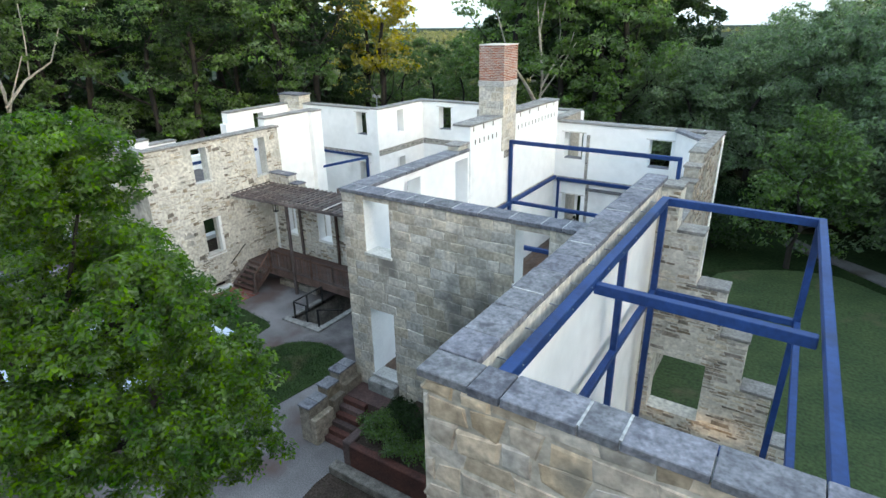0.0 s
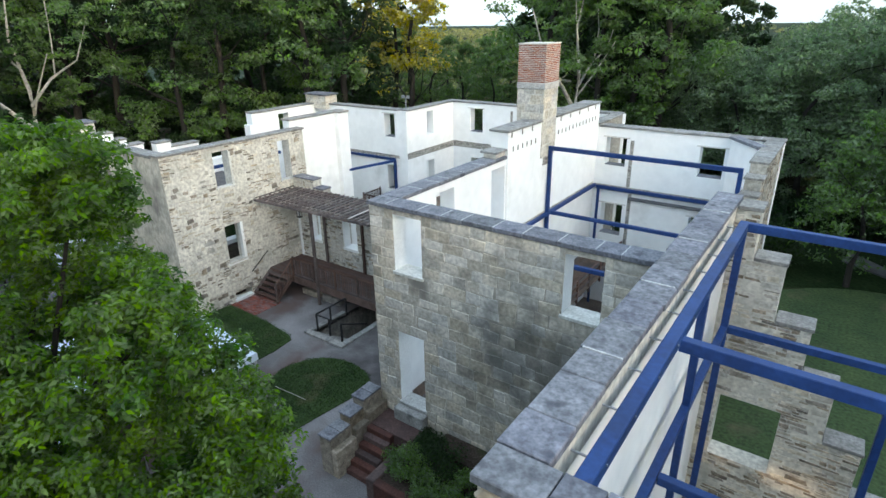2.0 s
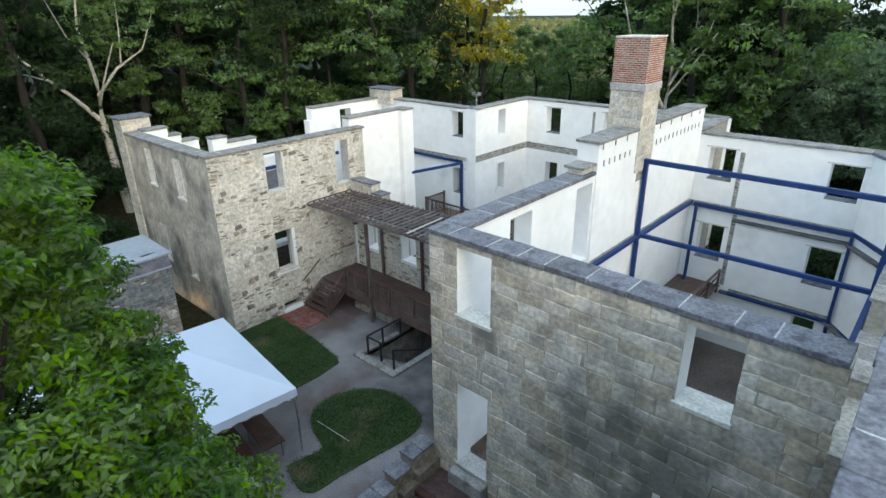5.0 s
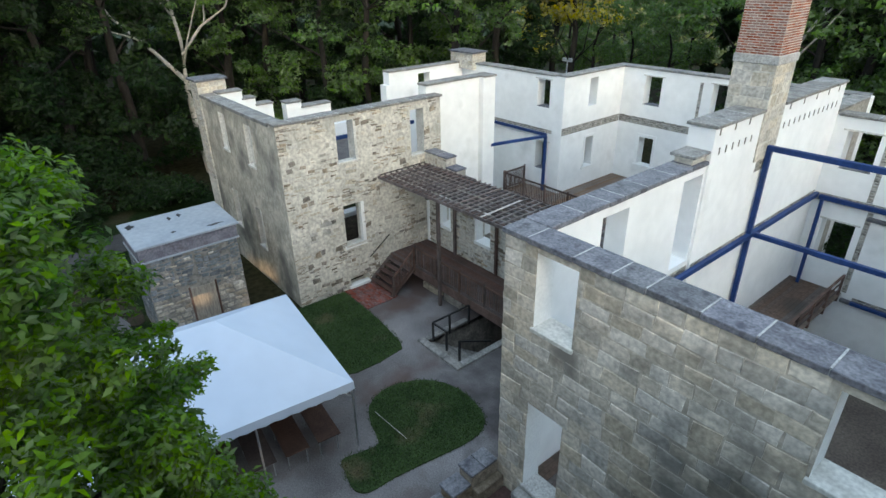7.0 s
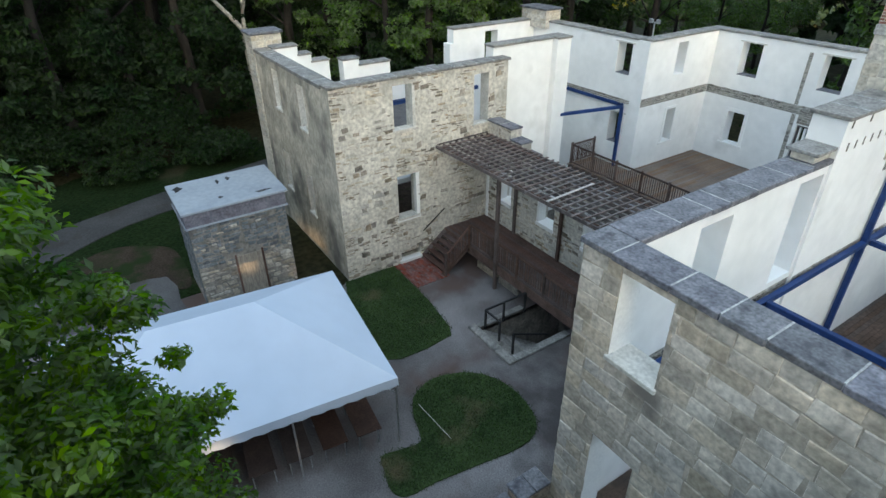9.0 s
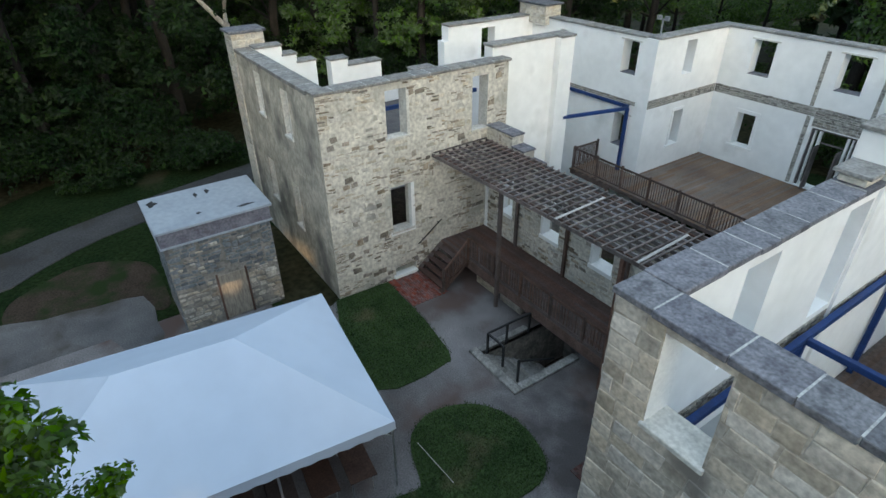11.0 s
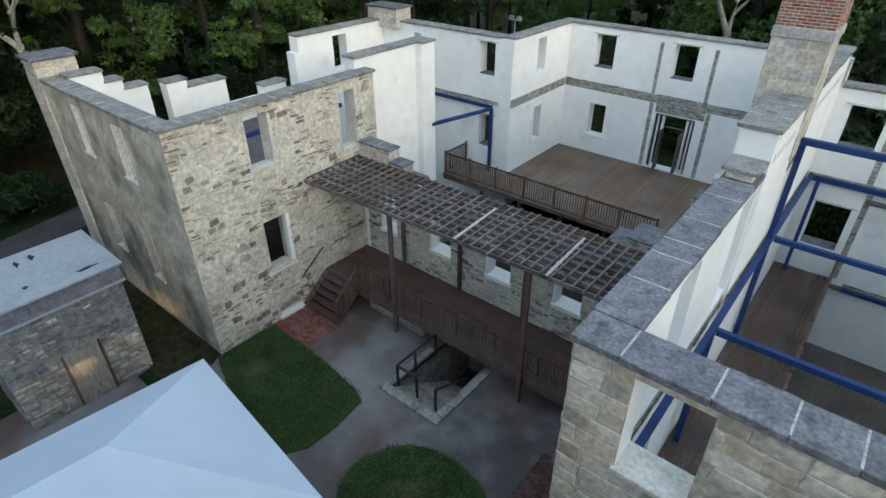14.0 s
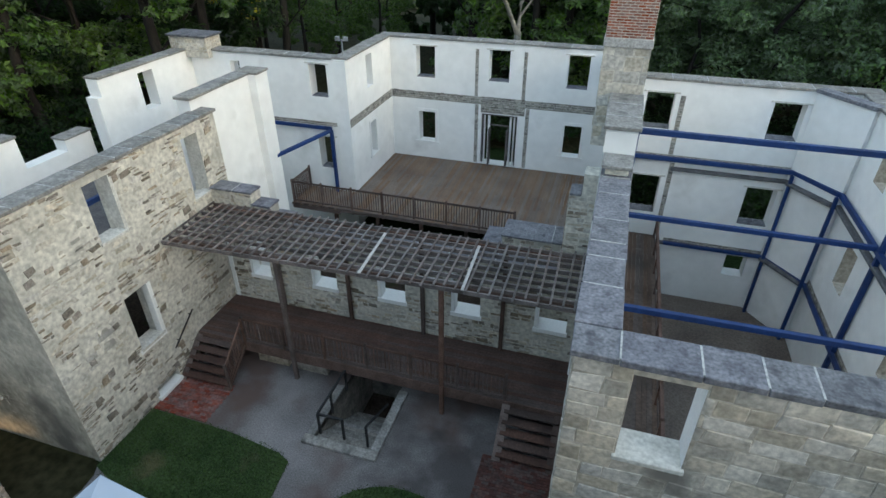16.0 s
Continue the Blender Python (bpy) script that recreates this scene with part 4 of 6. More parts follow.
block("chimney_cap", chimney, CX0 - 0.03, CX1 + 0.03, CY0 - 0.03, CY1 + 0.03, 13.12, 13.17, "brick_mortar", "thin mortar cap", bevel=0.012)
bme = bpy.data.meshes.new("brick")
tb = bmesh.new()
add_box(tb, -0.5, 0.5, -0.5, 0.5, -0.5, 0.5)
tb.to_mesh(bme)
tb.free()
bme.materials.append(M["brick"])
PAVERS = {}
for key, m_ in (("west", "brick_pave"), ("east", "brick_shaded")):
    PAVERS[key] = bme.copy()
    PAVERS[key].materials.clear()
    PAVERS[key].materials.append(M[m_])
rb = random.Random(3)
COURSE = 0.0742
for k in range(21):
    z = 11.56 + COURSE * (k + 0.5)
    for axis, u0, u1, at in (("x", CX0, CX1, CY0), ("y", CY0, CY1, CX1), ("y", CY0, CY1, CX0)):
        u = u0 - (0.11 if k % 2 else 0.0)
        while u < u1 - 0.03:
            a, b = max(u, u0), min(u + 0.205, u1)
            u += 0.217
            if b - a < 0.05:
                continue
            if axis == "x":
                ob_m = Matrix.LocRotScale(((a + b) / 2, at + 0.026 + rb.uniform(-.004, .004), z), None, (b - a - 0.006, 0.07, 0.054))
            else:
                ob_m = Matrix.LocRotScale((at + (-0.026 if at == CX1 else 0.026) + rb.uniform(-.004, .004), (a + b) / 2, z), None, (0.07, b - a - 0.006, 0.054))
            o = new("brick", bme)
            o.parent = core
            o.matrix_basis = ob_m
cone_stones(base, CX0, CX1, CY0, CY1, 8.6, 11.3, (0.26, 0.44), (0.4, 0.9), "rubble_pale", "rubble_pale_far", 31, (-10, 10.5))

west_chimney = thing("chimney", "low broad stone chimney stump with slab cap", "chimney", at=(0, 0, 0))
west_chimney_shaft = block("stone_shaft", west_chimney, -31.3, -29.2, 26.2, 27.3, 8.3, 9.25, "mortar_pale")
block("chimney_cap", west_chimney, -31.4, -29.1, 26.1, 27.4, 9.25, 9.35, "coping", bevel=0.02)
cone_stones(west_chimney_shaft, -31.3, -29.2, 26.2, 27.3, 8.55, 9.24, (0.1, 0.2), (0.2, 0.5), "rubble_pale", "rubble_pale_far", 32, (-30, 9))
pav_chimney = thing("chimney", "square rubble stone chimney stump with slab cap", "chimney", at=(0, 0, 0))
pav_chimney_shaft = block("stone_shaft", pav_chimney, -33.6, -32.5, 10.44, 11.9, -0.2, 9.15, "mortar_pale")
block("chimney_cap", pav_chimney, -33.72, -32.38, 10.32, 12.02, 9.15, 9.27, "coping", bevel=0.02)
cone_stones(pav_chimney_shaft, -33.6, -32.5, 10.44, 11.9, 4.0, 9.1, (0.1, 0.22), (0.2, 0.5), "rubble_pale", "rubble_pale_far", 33, (-33, 8.5))

# ---- blue steel bracing ----
def steel_frame(label, bars, at):
    f = thing("steel_frame", label, "steel frame", "steel frames in the ruin", at=at)
    o = Vector(at)
    for kind, a, b, w, h in bars:
        bm = bmesh.new()
        box_between(bm, Vector(a) - o, Vector(b) - o, w, h)
        bmesh.ops.bevel(bm, geom=bm.edges[:], offset=0.012, segments=1, affect="EDGES")
        part(kind, bm, "steel", f)
    return f


S, Z = 0.16, 9.73
near_frame = steel_frame("blue painted steel frame bracing the near wall", [
    ("beam", (0.185, 1.64, Z), (0.185, 11.25, Z), 0.2, 0.2), ("beam", (0.27, 5.42, Z - 0.09), (3.72, 5.3, Z - 0.09), 0.17, 0.2),
    ("beam", (0.27, 11.15, Z), (3.6, 11.15, Z), S, 0.2), ("beam", (3.66, 11.24, Z), (3.96, 1.64, Z), S, 0.2),
    ("beam", (0.27, 11.15, 7.1), (3.56, 11.15, 7.1), S, 0.18), ("beam", (0.19, 1.64, 7.1), (0.19, 11.08, 7.1), S, S),
    ("beam", (0.28, 5.35, 7.1), (3.7, 5.3, 7.1), S, S), ("beam", (3.66, 11.08, 7.1), (3.9, 1.64, 7.1), 0.14, S),
    ("post", (0.19, 11.15, 0), (0.19, 11.15, Z - 0.1), S, S), ("post", (3.64, 11.15, 0), (3.64, 11.15, Z - 0.1), S, S),
    ("post", (0.19, 7.5, 0), (0.19, 7.5, Z - 0.1), 0.14, 0.14)], (1.8, 6.6, 0))
for k in range(10):      # threaded rods that tie the beam to the wall
    y = 2.3 + 0.95 * k
    bm = bmesh.new()
    box_between(bm, (-0.14 - 1.8, y - 6.6, Z + 0.02), (0.3 - 1.8, y - 6.6, Z + 0.02), 0.022, 0.022)
    part("tie_rod", bm, "grey_metal", near_frame, "bright steel tie rod")
steel_frame("blue painted steel portal and floor ring inside the wing", [
    ("beam", (-9.3, 21.12, 8.64), (-1.25, 21.12, 8.64), 0.16, 0.18), ("post", (-9.22, 21.12, -1.9), (-9.22, 21.12, 8.55), S, S), ("post", (-1.32, 21.12, -1.9), (-1.32, 21.12, 8.55), S, S),
    ("beam", (-9.2, 10.5, 5.5), (-9.2, 27.1, 5.5), 0.15, 0.18), ("beam", (-9.1, 27.12, 5.42), (-2.6, 27.12, 5.42), 0.15, 0.18),
    ("beam", (-2.6, 27.12, 5.42), (-1.4, 25.4, 5.42), 0.15, 0.18), ("beam", (-1.35, 25.4, 5.42), (-1.35, 12.8, 5.42), 0.15, 0.18),
    ("beam", (-9.1, 21.3, 5.52), (-1.4, 21.3, 5.52), 0.15, 0.17), ("beam", (-9.1, 15.85, 5.52), (-1.4, 15.95, 5.52), 0.15, 0.17),
    ("post", (-9.2, 15.85, -1.9), (-9.2, 15.85, 5.4), S, S), ("post", (-8.9, 26.9, -1.9), (-8.9, 26.9, 5.4), 0.13, 0.13), ("post", (-2.7, 26.95, -1.9), (-2.7, 26.95, 5.35), 0.13, 0.13),
    ("post", (-1.5, 25.3, -1.9), (-1.5, 25.3, 5.35), 0.13, 0.13), ("post", (-1.4, 15.95, -1.9), (-1.4, 15.95, 5.35), 0.13, 0.13),
    ("beam", (-6.9, 27.14, 1.3), (-2.6, 27.14, 1.3), 0.13, 0.15), ("beam", (-2.6, 27.14, 1.3), (-1.4, 25.4, 1.3), 0.13, 0.15), ("beam", (-1.38, 25.4, 1.3), (-1.38, 12.8, 1.3), 0.13, 0.15)], (-5.2, 19, 0))
steel_frame("blue painted steel frame in the white corner room", [
    ("post", (-23.05, 26.3, 2.0), (-23.05, 26.3, 5.3), 0.15, 0.15), ("beam", (-23.05, 26.3, 5.3), (-23.95, 22.6, 5.3), 0.14, 0.16), ("beam", (-23.05, 26.35, 5.36), (-30.3, 26.35, 5.36), 0.14, 0.16)], (-23.05, 26.3, 2.0))
steel_frame("blue painted steel beams inside the stone pavilion", [
    ("beam", (-24.5, 11.3, 7.3), (-24.5, 18.0, 7.3), 0.14, 0.16), ("beam", (-24.5, 13.6, 7.3), (-26.5, 13.6, 7.3), 0.14, 0.16), ("beam", (-24.5, 17.5, 7.3), (-26.5, 17.5, 7.3), 0.14, 0.16),
    ("post", (-24.55, 17.6, 0), (-24.55, 17.6, 7.2), 0.14, 0.14), ("post", (-26.5, 13.6, 0), (-26.5, 13.6, 7.2), 0.14, 0.14), ("post", (-26.5, 17.5, 0), (-26.5, 17.5, 7.2), 0.14, 0.14)], (-28, 14, 0))

# ---- outer deck, its railings, steps and pergola ----
def deck(name, label, x0, x1, y0, y1, z, board=0.14, along="x", material="deck", fascia=0.3):
    d = thing(name, label, "deck", at=(0, 0, 0))
    if along == "x":
        n = round((y1 - y0) / board)
        mid = (x0 + x1) / 2
        for k in range(n):
            a, b = y0 + (y1 - y0) * k / n + 0.004, y0 + (y1 - y0) * (k + 1) / n - 0.004
            off = (k % 3 - 1) * 1.4
            for p, q in ((x0, mid + off - 0.003), (mid + off + 0.003, x1)):
                block("board", d, p, q, a, b, z - 0.035, z, material)
    else:
        n = round((x1 - x0) / board)
        mid = (y0 + y1) / 2
        for k in range(n):
            a, b = x0 + (x1 - x0) * k / n + 0.004, x0 + (x1 - x0) * (k + 1) / n - 0.004
            off = (k % 3 - 1) * 1.1
            for p, q in ((y0, mid + off - 0.003), (mid + off + 0.003, y1)):
                block("board", d, a, b, p, q, z - 0.035, z, material)
    block("fascia", d, x0, x1, y0 - 0.045, y0, z - fascia, z - 0.005, "wood")
    block("joist", d, x0, x1, y0 + 0.2, y0 + 0.26, z - 0.28, z - 0.04, "wood")
    return d


def railing(label, a, b, z, height=0.95, post_step=1.5, gap=0.115, slope=0.0, group="deck railings"):
    """A picket railing from a to b on the floor z; slope: rise over its length."""
    a, b = Vector((*a, 0)), Vector((*b, 0))
    d = (b - a)
    L = d.length
    u = d / L
    r = thing("railing", label, "railing", group, at=(a.x, a.y, z))

    def at(s, h):
        p = u * s
        return Vector((p.x, p.y, h + slope * s / L))
    n = max(1, round(L / post_step))
    for k in range(n + 1):
        bar("post", r, at(L * k / n, -0.25), at(L * k / n, height + 0.1), 0.09, 0.09, "wood", bevel=0.008)
    bar("top_rail", r, at(0, height - 0.02), at(L, height - 0.02), 0.04, 0.09, "wood")
    bar("bottom_rail", r, at(0, 0.1), at(L, 0.1), 0.04, 0.07, "wood")
    m = round(L / gap)
    side = Vector((-u.y, u.x, 0)) * 0.03
    for k in range(m):
        s = L * (k + 0.5) / m
        bar("picket", r, at(s, 0.04) + side, at(s, height - 0.03) + side, 0.036, 0.022, "wood")
    return r


DZ = 1.2
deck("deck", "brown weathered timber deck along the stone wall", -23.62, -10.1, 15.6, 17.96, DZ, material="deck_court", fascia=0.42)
deck_posts = thing("deck_footing", "grey stone block footing under the timber deck", "footing", at=(0, 0, 0))
for k, (p, q) in enumerate(((-21.5, -20.2), (-19.9, -18.6))):
    block("footing_stone", deck_posts, p, q, 15.95, 16.35, -0.05, 0.32 + 0.05 * (k % 2), "rubble", bevel=0.03)
railing("brown weathered picket railing along the deck edge", (-21.6, 15.64), (-11.95, 15.64), DZ, height=1.02, gap=0.135)
railing("brown weathered picket railing on the steps", (-21.6, 14.3), (-21.6, 15.55), 0.1, slope=1.05, post_step=1.6, height=1.0)


def steps(label, x0, x1, y0, y1, z, n):
    st = thing("deck_steps", label, "steps", "deck steps", at=(0, 0, 0))
    for k in range(n):
        y = y0 + (y1 - y0) * k / n
        h = z * (k + 1) / (n + 1)
        block("tread", st, x0, x1, y, y + (y1 - y0) / n + 0.03, h - 0.05, h, "deck_court", bevel=0.006)
    for x in (x0 + 0.03, x1 - 0.03):
        bm = bmesh.new()
        box_between(bm, (x, y0 - 0.05, 0.02), (x, y1, z - 0.12), 0.05, 0.26, up=(1, 0, 0))
        part("stringer", bm, "wood", st)
    return st


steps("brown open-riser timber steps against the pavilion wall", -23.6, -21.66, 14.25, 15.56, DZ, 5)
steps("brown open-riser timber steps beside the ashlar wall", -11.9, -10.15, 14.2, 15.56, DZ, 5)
grab = thing("handrail", "thin dark iron handrail slanting up the wall", "handrail", at=(-23.6, 14.6, 1.2))
bar("rail", grab, (0.02, -0.25, 0.2), (0.02, 0.95, 1.05), 0.04, 0.04, "black_metal")
for s in (0.0, 0.8):
    bar("bracket", grab, (-0.08, s, 0.38 + s * 0.7), (0.02, s, 0.38 + s * 0.7), 0.03, 0.03, "black_metal")

pergola = thing("pergola", "grey-brown weathered timber lattice pergola over the deck", "pergola", at=(0, 0, 0))


def roof_z(x, y):
    return 5.47 + 0.02 * (x + 20) + 0.01 * (y - 15)


PX0, PX1, PY0, PY1 = -23.6, -10.15, 15.12, 17.95
rp = random.Random(8)
for x in (-19.6, -14.05):
    bar("post", pergola, (x, 15.5, 0.0), (x, 15.5, roof_z(x, 15.5) - 0.12), 0.14, 0.14, "wood", bevel=0.01)
for x in (-21.3, -18.4, -15.5, -12.6):
    bar("post", pergola, (x, 17.88, DZ), (x, 17.88, roof_z(x, 17.88) - 0.1), 0.13, 0.13, "wood", bevel=0.01)
for y in (15.5, 17.88):
    bar("beam", pergola, (PX0, y, roof_z(PX0, y) - 0.2), (PX1, y, roof_z(PX1, y) - 0.2), 0.08, 0.18, "wood")
for k in range(41):
    x = PX0 + 0.05 + (PX1 - PX0 - 0.1) * k / 40 + rp.uniform(-.02, .02)
    e, x1 = rp.uniform(-0.16, 0.1), x + rp.uniform(-.04, .04)
    bar("lath", pergola, (x, PY0 + e, roof_z(x, PY0 + e) + 0.03), (x1, PY1, roof_z(x1, PY1) + 0.03 + rp.uniform(-.01, .01)), 0.058, 0.045, "lath")
for k in range(9):
    y = PY0 + 0.05 + (PY1 - PY0 - 0.1) * k / 8
    for p, q in ((PX0, -19.9), (-19.88, -16.6), (-16.58, -13.3), (-13.28, PX1)):
        dy = rp.uniform(-.03, .03)
        bar("joist", pergola, (p, y + dy, roof_z(p, y + dy) - 0.07), (q, y + dy + rp.uniform(-.03, .03), roof_z(q, y + dy) - 0.07), 0.06, 0.13, "lath")
for x in (-16.45, -13.3):
    bar("pale_lath", pergola, (x, PY0 - 0.05, roof_z(x, PY0) + 0.08), (x - 0.1, PY1 - rp.uniform(0, .6), roof_z(x, PY1) + 0.08), 0.09, 0.03, "pale_wood", "pale bleached lath")
lantern = thing("wall_lantern", "black iron cage lantern under the pergola", "lantern", at=(-23.0, 17.6, 4.1))
for dx, dy in ((-.1, -.1), (.1, -.1), (.1, .1), (-.1, .1)):
    bar("cage_bar", lantern, (dx, dy, -0.3), (dx, dy, 0.3), 0.025, 0.025, "black_metal")
block("lantern_top", lantern, -0.14, 0.14, -0.14, 0.14, 0.3, 0.36, "black_metal")
block("lantern_base", lantern, -0.12, 0.12, -0.12, 0.12, -0.35, -0.3, "black_metal")
bar("hook", lantern, (0, 0, 0.36), (0, 0, 1.1), 0.02, 0.02, "black_metal")

# white jamb beside the pavilion corner
block("door_jamb", deck_back, -23.55, -23.4, 17.94, 18.02, 1.1, 3.9, "trim", "white painted jamb")

# ---- inner decks ----
IZ = 2.0
deck("deck", "broad brown plank floor inside the white-walled room", -22.1, -10.2, 24.6, 31.93, IZ, along="y", board=0.15, fascia=0.17)
deck("deck", "narrow brown plank floor beside the corner room", -24.7, -22.1, 24.6, 26.48, IZ, along="y", board=0.15)
railing("brown weathered picket railing at the edge of the inner deck", (-24.65, 24.66), (-13.5, 24.66), IZ, height=1.1, gap=0.125)
railing("brown weathered picket railing turning the deck corner", (-24.65, 24.7), (-24.65, 26.4), IZ, height=1.1, gap=0.1)
EZ = 1.55
deck("deck", "brown plank walkway along the white wing wall", -9.4, -7.3, 10.42, 27.28, EZ, along="y", board=0.16, material="deck_old")
wing_rail = thing("railing", "low brown timber rail along the wing walkway", "railing", "deck railings", at=(-7.36, 10.5, EZ))
for k in range(12):
    bar("post", wing_rail, (0, 1.5 * k, -0.3), (0, 1.5 * k, 0.95), 0.09, 0.09, "wood")
bar("top_rail", wing_rail, (0, 0, 0.93), (0, 16.5, 0.93), 0.1, 0.04, "wood")
for h in (0.3, 0.6):
    bar("mid_rail", wing_rail, (0, 0, h), (0, 16.5, h), 0.03, 0.09, "wood")
wood_support = thing("deck_support", "dark timber posts under the inner deck", "support", at=(0, 0, 0))
for k in range(6):
    bar("post", wood_support, (-22.8 + 2.3 * k, 25.4, -1.45), (-22.8 + 2.3 * k, 25.4, IZ - 0.04), 0.16, 0.16, "wood")
bar("girder", wood_support, (-24.5, 25.6, IZ - 0.36), (-11, 25.6, IZ - 0.36), 0.1, 0.2, "wood")

# ---- stairwell to the cellar ----
well = thing("stairwell", "pale stone kerb round a stairwell with stone steps", "stairwell", at=(0, 0, 0))
block("kerb", well, -18.05, -15.45, 12.98, 13.32, -0.05, 0.1, "coping_far", "pale worn stone kerb", bevel=0.02)
block("kerb", well, -15.77, -15.45, 13.33, 16.0, -0.05, 0.09, "coping_far", bevel=0.02)
block("kerb", well, -18.0, -17.73, 13.33, 15.6, -0.05, 0.09, "coping_far", bevel=0.02)
for k in range(11):
    block("stone_step", well, -17.74, -15.76, 13.33 + 0.27 * k, 13.6 + 0.27 * k + 0.02, -2.5, -0.12 - 0.19 * k, "coping_far", bevel=0.012)
well_rail = thing("stairwell_rail", "black iron rail guarding the stairwell", "railing", at=(-17.5, 13.5, 0))
for p, q in (((-0.1, 0.0), (-0.1, 0.9)), ((-0.1, 0.9), (-0.1, 2.0))):
    bar("top_bar", well_rail, (*p, 0.95), (*q, 0.95), 0.06, 0.06, "black_metal")
for p in ((-0.1, 0.0), (-0.1, 0.9), (-0.1, 2.0), (1.6, -0.02), (0.75, 0.02)):
    bar("post", well_rail, (*p, 0.0), (*p, 0.95), 0.07, 0.07, "black_metal")
bar("top_bar", well_rail, (-0.1, 0.0, 0.93), (0.8, 0.02, 0.93), 0.06, 0.06, "black_metal")
bar("top_bar", well_rail, (1.6, 0.0, 0.93), (1.6, 1.7, 0.15), 0.06, 0.06, "black_metal")

# ---- brick steps, low wall and planting bed before the ashlar wall ----
bricks_st = thing("brick_steps", "worn red brick steps and landing before the door", "steps", at=(-10.3, 9.8, 0))
for k in range(6):
    bm = bmesh.new()
    add_box(bm, 0.55, 1.6, -2.3 + 0.22 * k, -2.3 + 0.22 * (k + 1) + 0.02, -0.1, 0.2 * (k + 1) + 0.01)
    bmesh.ops.bevel(bm, geom=bm.edges[:], offset=0.018, segments=1, affect="EDGES")
    part("step", bm, "brick_shaded", bricks_st)
block("landing", bricks_st, 0.55, 2.45, -1.0, -0.03, -0.1, 1.24, "brick_shaded", bevel=0.015)
block("threshold", bricks_st, 1.1, 2.35, -0.36, -0.035, 1.242, 1.72, "coping_far", "grey stone threshold block", bevel=0.02)
low_wall = thing("low_wall", "low grey stone parapet stepping down beside the brick steps", "wall", at=(-10.3, 9.8, 0))
for k, (a, b, h) in enumerate(((-1.0, -0.04, 2.02), (-1.66, -1.0, 1.75), (-2.64, -1.66, 1.47))):
    block("stone_body", low_wall, -0.2, 0.28, a, b, -0.1, h, "rubble")
    n = 2 if b - a > 0.8 else 1
    for q in range(n):
        w = (b - a) / n
        block("coping_slab", low_wall, -0.25, 0.33, a + w * q - 0.04, a + w * (q + 1) - 0.05, h, h + 0.09, "coping", bevel=0.02)
    block("ledge", low_wall, 0.28, 0.54, a, b, -0.1, h - 0.4, "rubble", bevel=0.03)
bed = thing("planting_bed", "raised planting bed with dark mulch and stone edging", "planting bed", at=(-5.5, 8.0, 0))
block("soil", bed, -2.4, 4.5, -0.85, 1.79, -0.1, 1.0, "soil")
block("edging", bed, -2.75, -2.41, -1.1, 0.9, -0.1, 1.12, "brick_shaded", bevel=0.03)
block("edging", bed, -2.4, 4.5, -1.15, -0.86, -0.1, 1.12, "brick_shaded", bevel=0.03)
block("kerb", bed, -3.0, 4.5, -1.6, -1.18, -0.1, 0.32, "rubble", "brown stone kerb at the foot of the bed", bevel=0.03)
block("mulch_bank", bed, -1.7, 4.4, 0.9, 1.78, 0.97, 1.45, "soil", bevel=0.12)

# ---- marquee ----
TM = Matrix.Translation((-17.83, 8.44, 0)) @ Matrix.Rotation(radians(-6.6), 4, "Z")
tent = thing("marquee", "white frame tent with hipped fabric roof in the courtyard", "tent", at=(0, 0, 0))
TW, TL, TE, TR = 3.14, 9.2, 2.66, 4.36
bm = bmesh.new()


def tv(x, y, z):
    return bm.verts.new(TM @ Vector((x, y, z)))


def roof_rows(e0, e1):
    """One taut facet: rows of points from the eave up to the ridge, with a slight sag."""
    rows = []
    for k in range(7):
        u = k / 6
        p, q = e0[0].lerp(e0[1], u), e1[0].lerp(e1[1], u)
        rows.append([bm.verts.new(TM @ (p.lerp(q, w / 6) - Vector((0, 0, 0.05 * math.sin(math.pi * u) * math.sin(math.pi * w / 6))))) for w in range(7)])
    for r0, r1 in zip(rows, rows[1:]):
        for k in range(6):
            bm.faces.new((r0[k], r0[k + 1], r1[k + 1], r1[k]))


EA, EB, EC, ED = Vector((-TW, 0, TE)), Vector((TW, 0, TE)), Vector((TW, -TL, TE)), Vector((-TW, -TL, TE))
RA, RB = Vector((0, -TW, TR)), Vector((0, -TL + TW, TR))
roof_rows((EA, RA), (EB, RA))
roof_rows((EB, RA), (EC, RB))
roof_rows((EC, RB), (ED, RB))
roof_rows((ED, RB), (EA, RA))
bmesh.ops.dissolve_degenerate(bm, dist=0.001, edges=bm.edges[:])
roof = part("roof_fabric", bm, "fabric", tent, "taut white roof fabric")
bm = bmesh.new()
loop = [(-TW + 2 * TW * k / 24, 0) for k in range(25)] + [(TW, -TL * k / 36) for k in range(1, 37)] + [(TW - 2 * TW * k / 24, -TL) for k in range(1, 25)] + [(-TW, -TL + TL * k / 36) for k in range(1, 37)]
top = [tv(x * 1.004, y * 1.002 + 0.01, TE + 0.01) for x, y in loop]
low = [tv(x * 1.012, y * 1.004 + 0.02, TE - 0.26 - 0.05 * (k % 2)) for k, (x, y) in enumerate(loop)]
for k in range(len(loop) - 1):
    bm.faces.new((top[k], top[k + 1], low[k + 1], low[k]))
val = part("valance", bm, "fabric", tent, "white hanging scalloped valance")
sol = val.modifiers.new("cloth", "SOLIDIFY")
sol.thickness = 0.01
sol2 = roof.modifiers.new("cloth", "SOLIDIFY")
sol2.thickness = 0.01
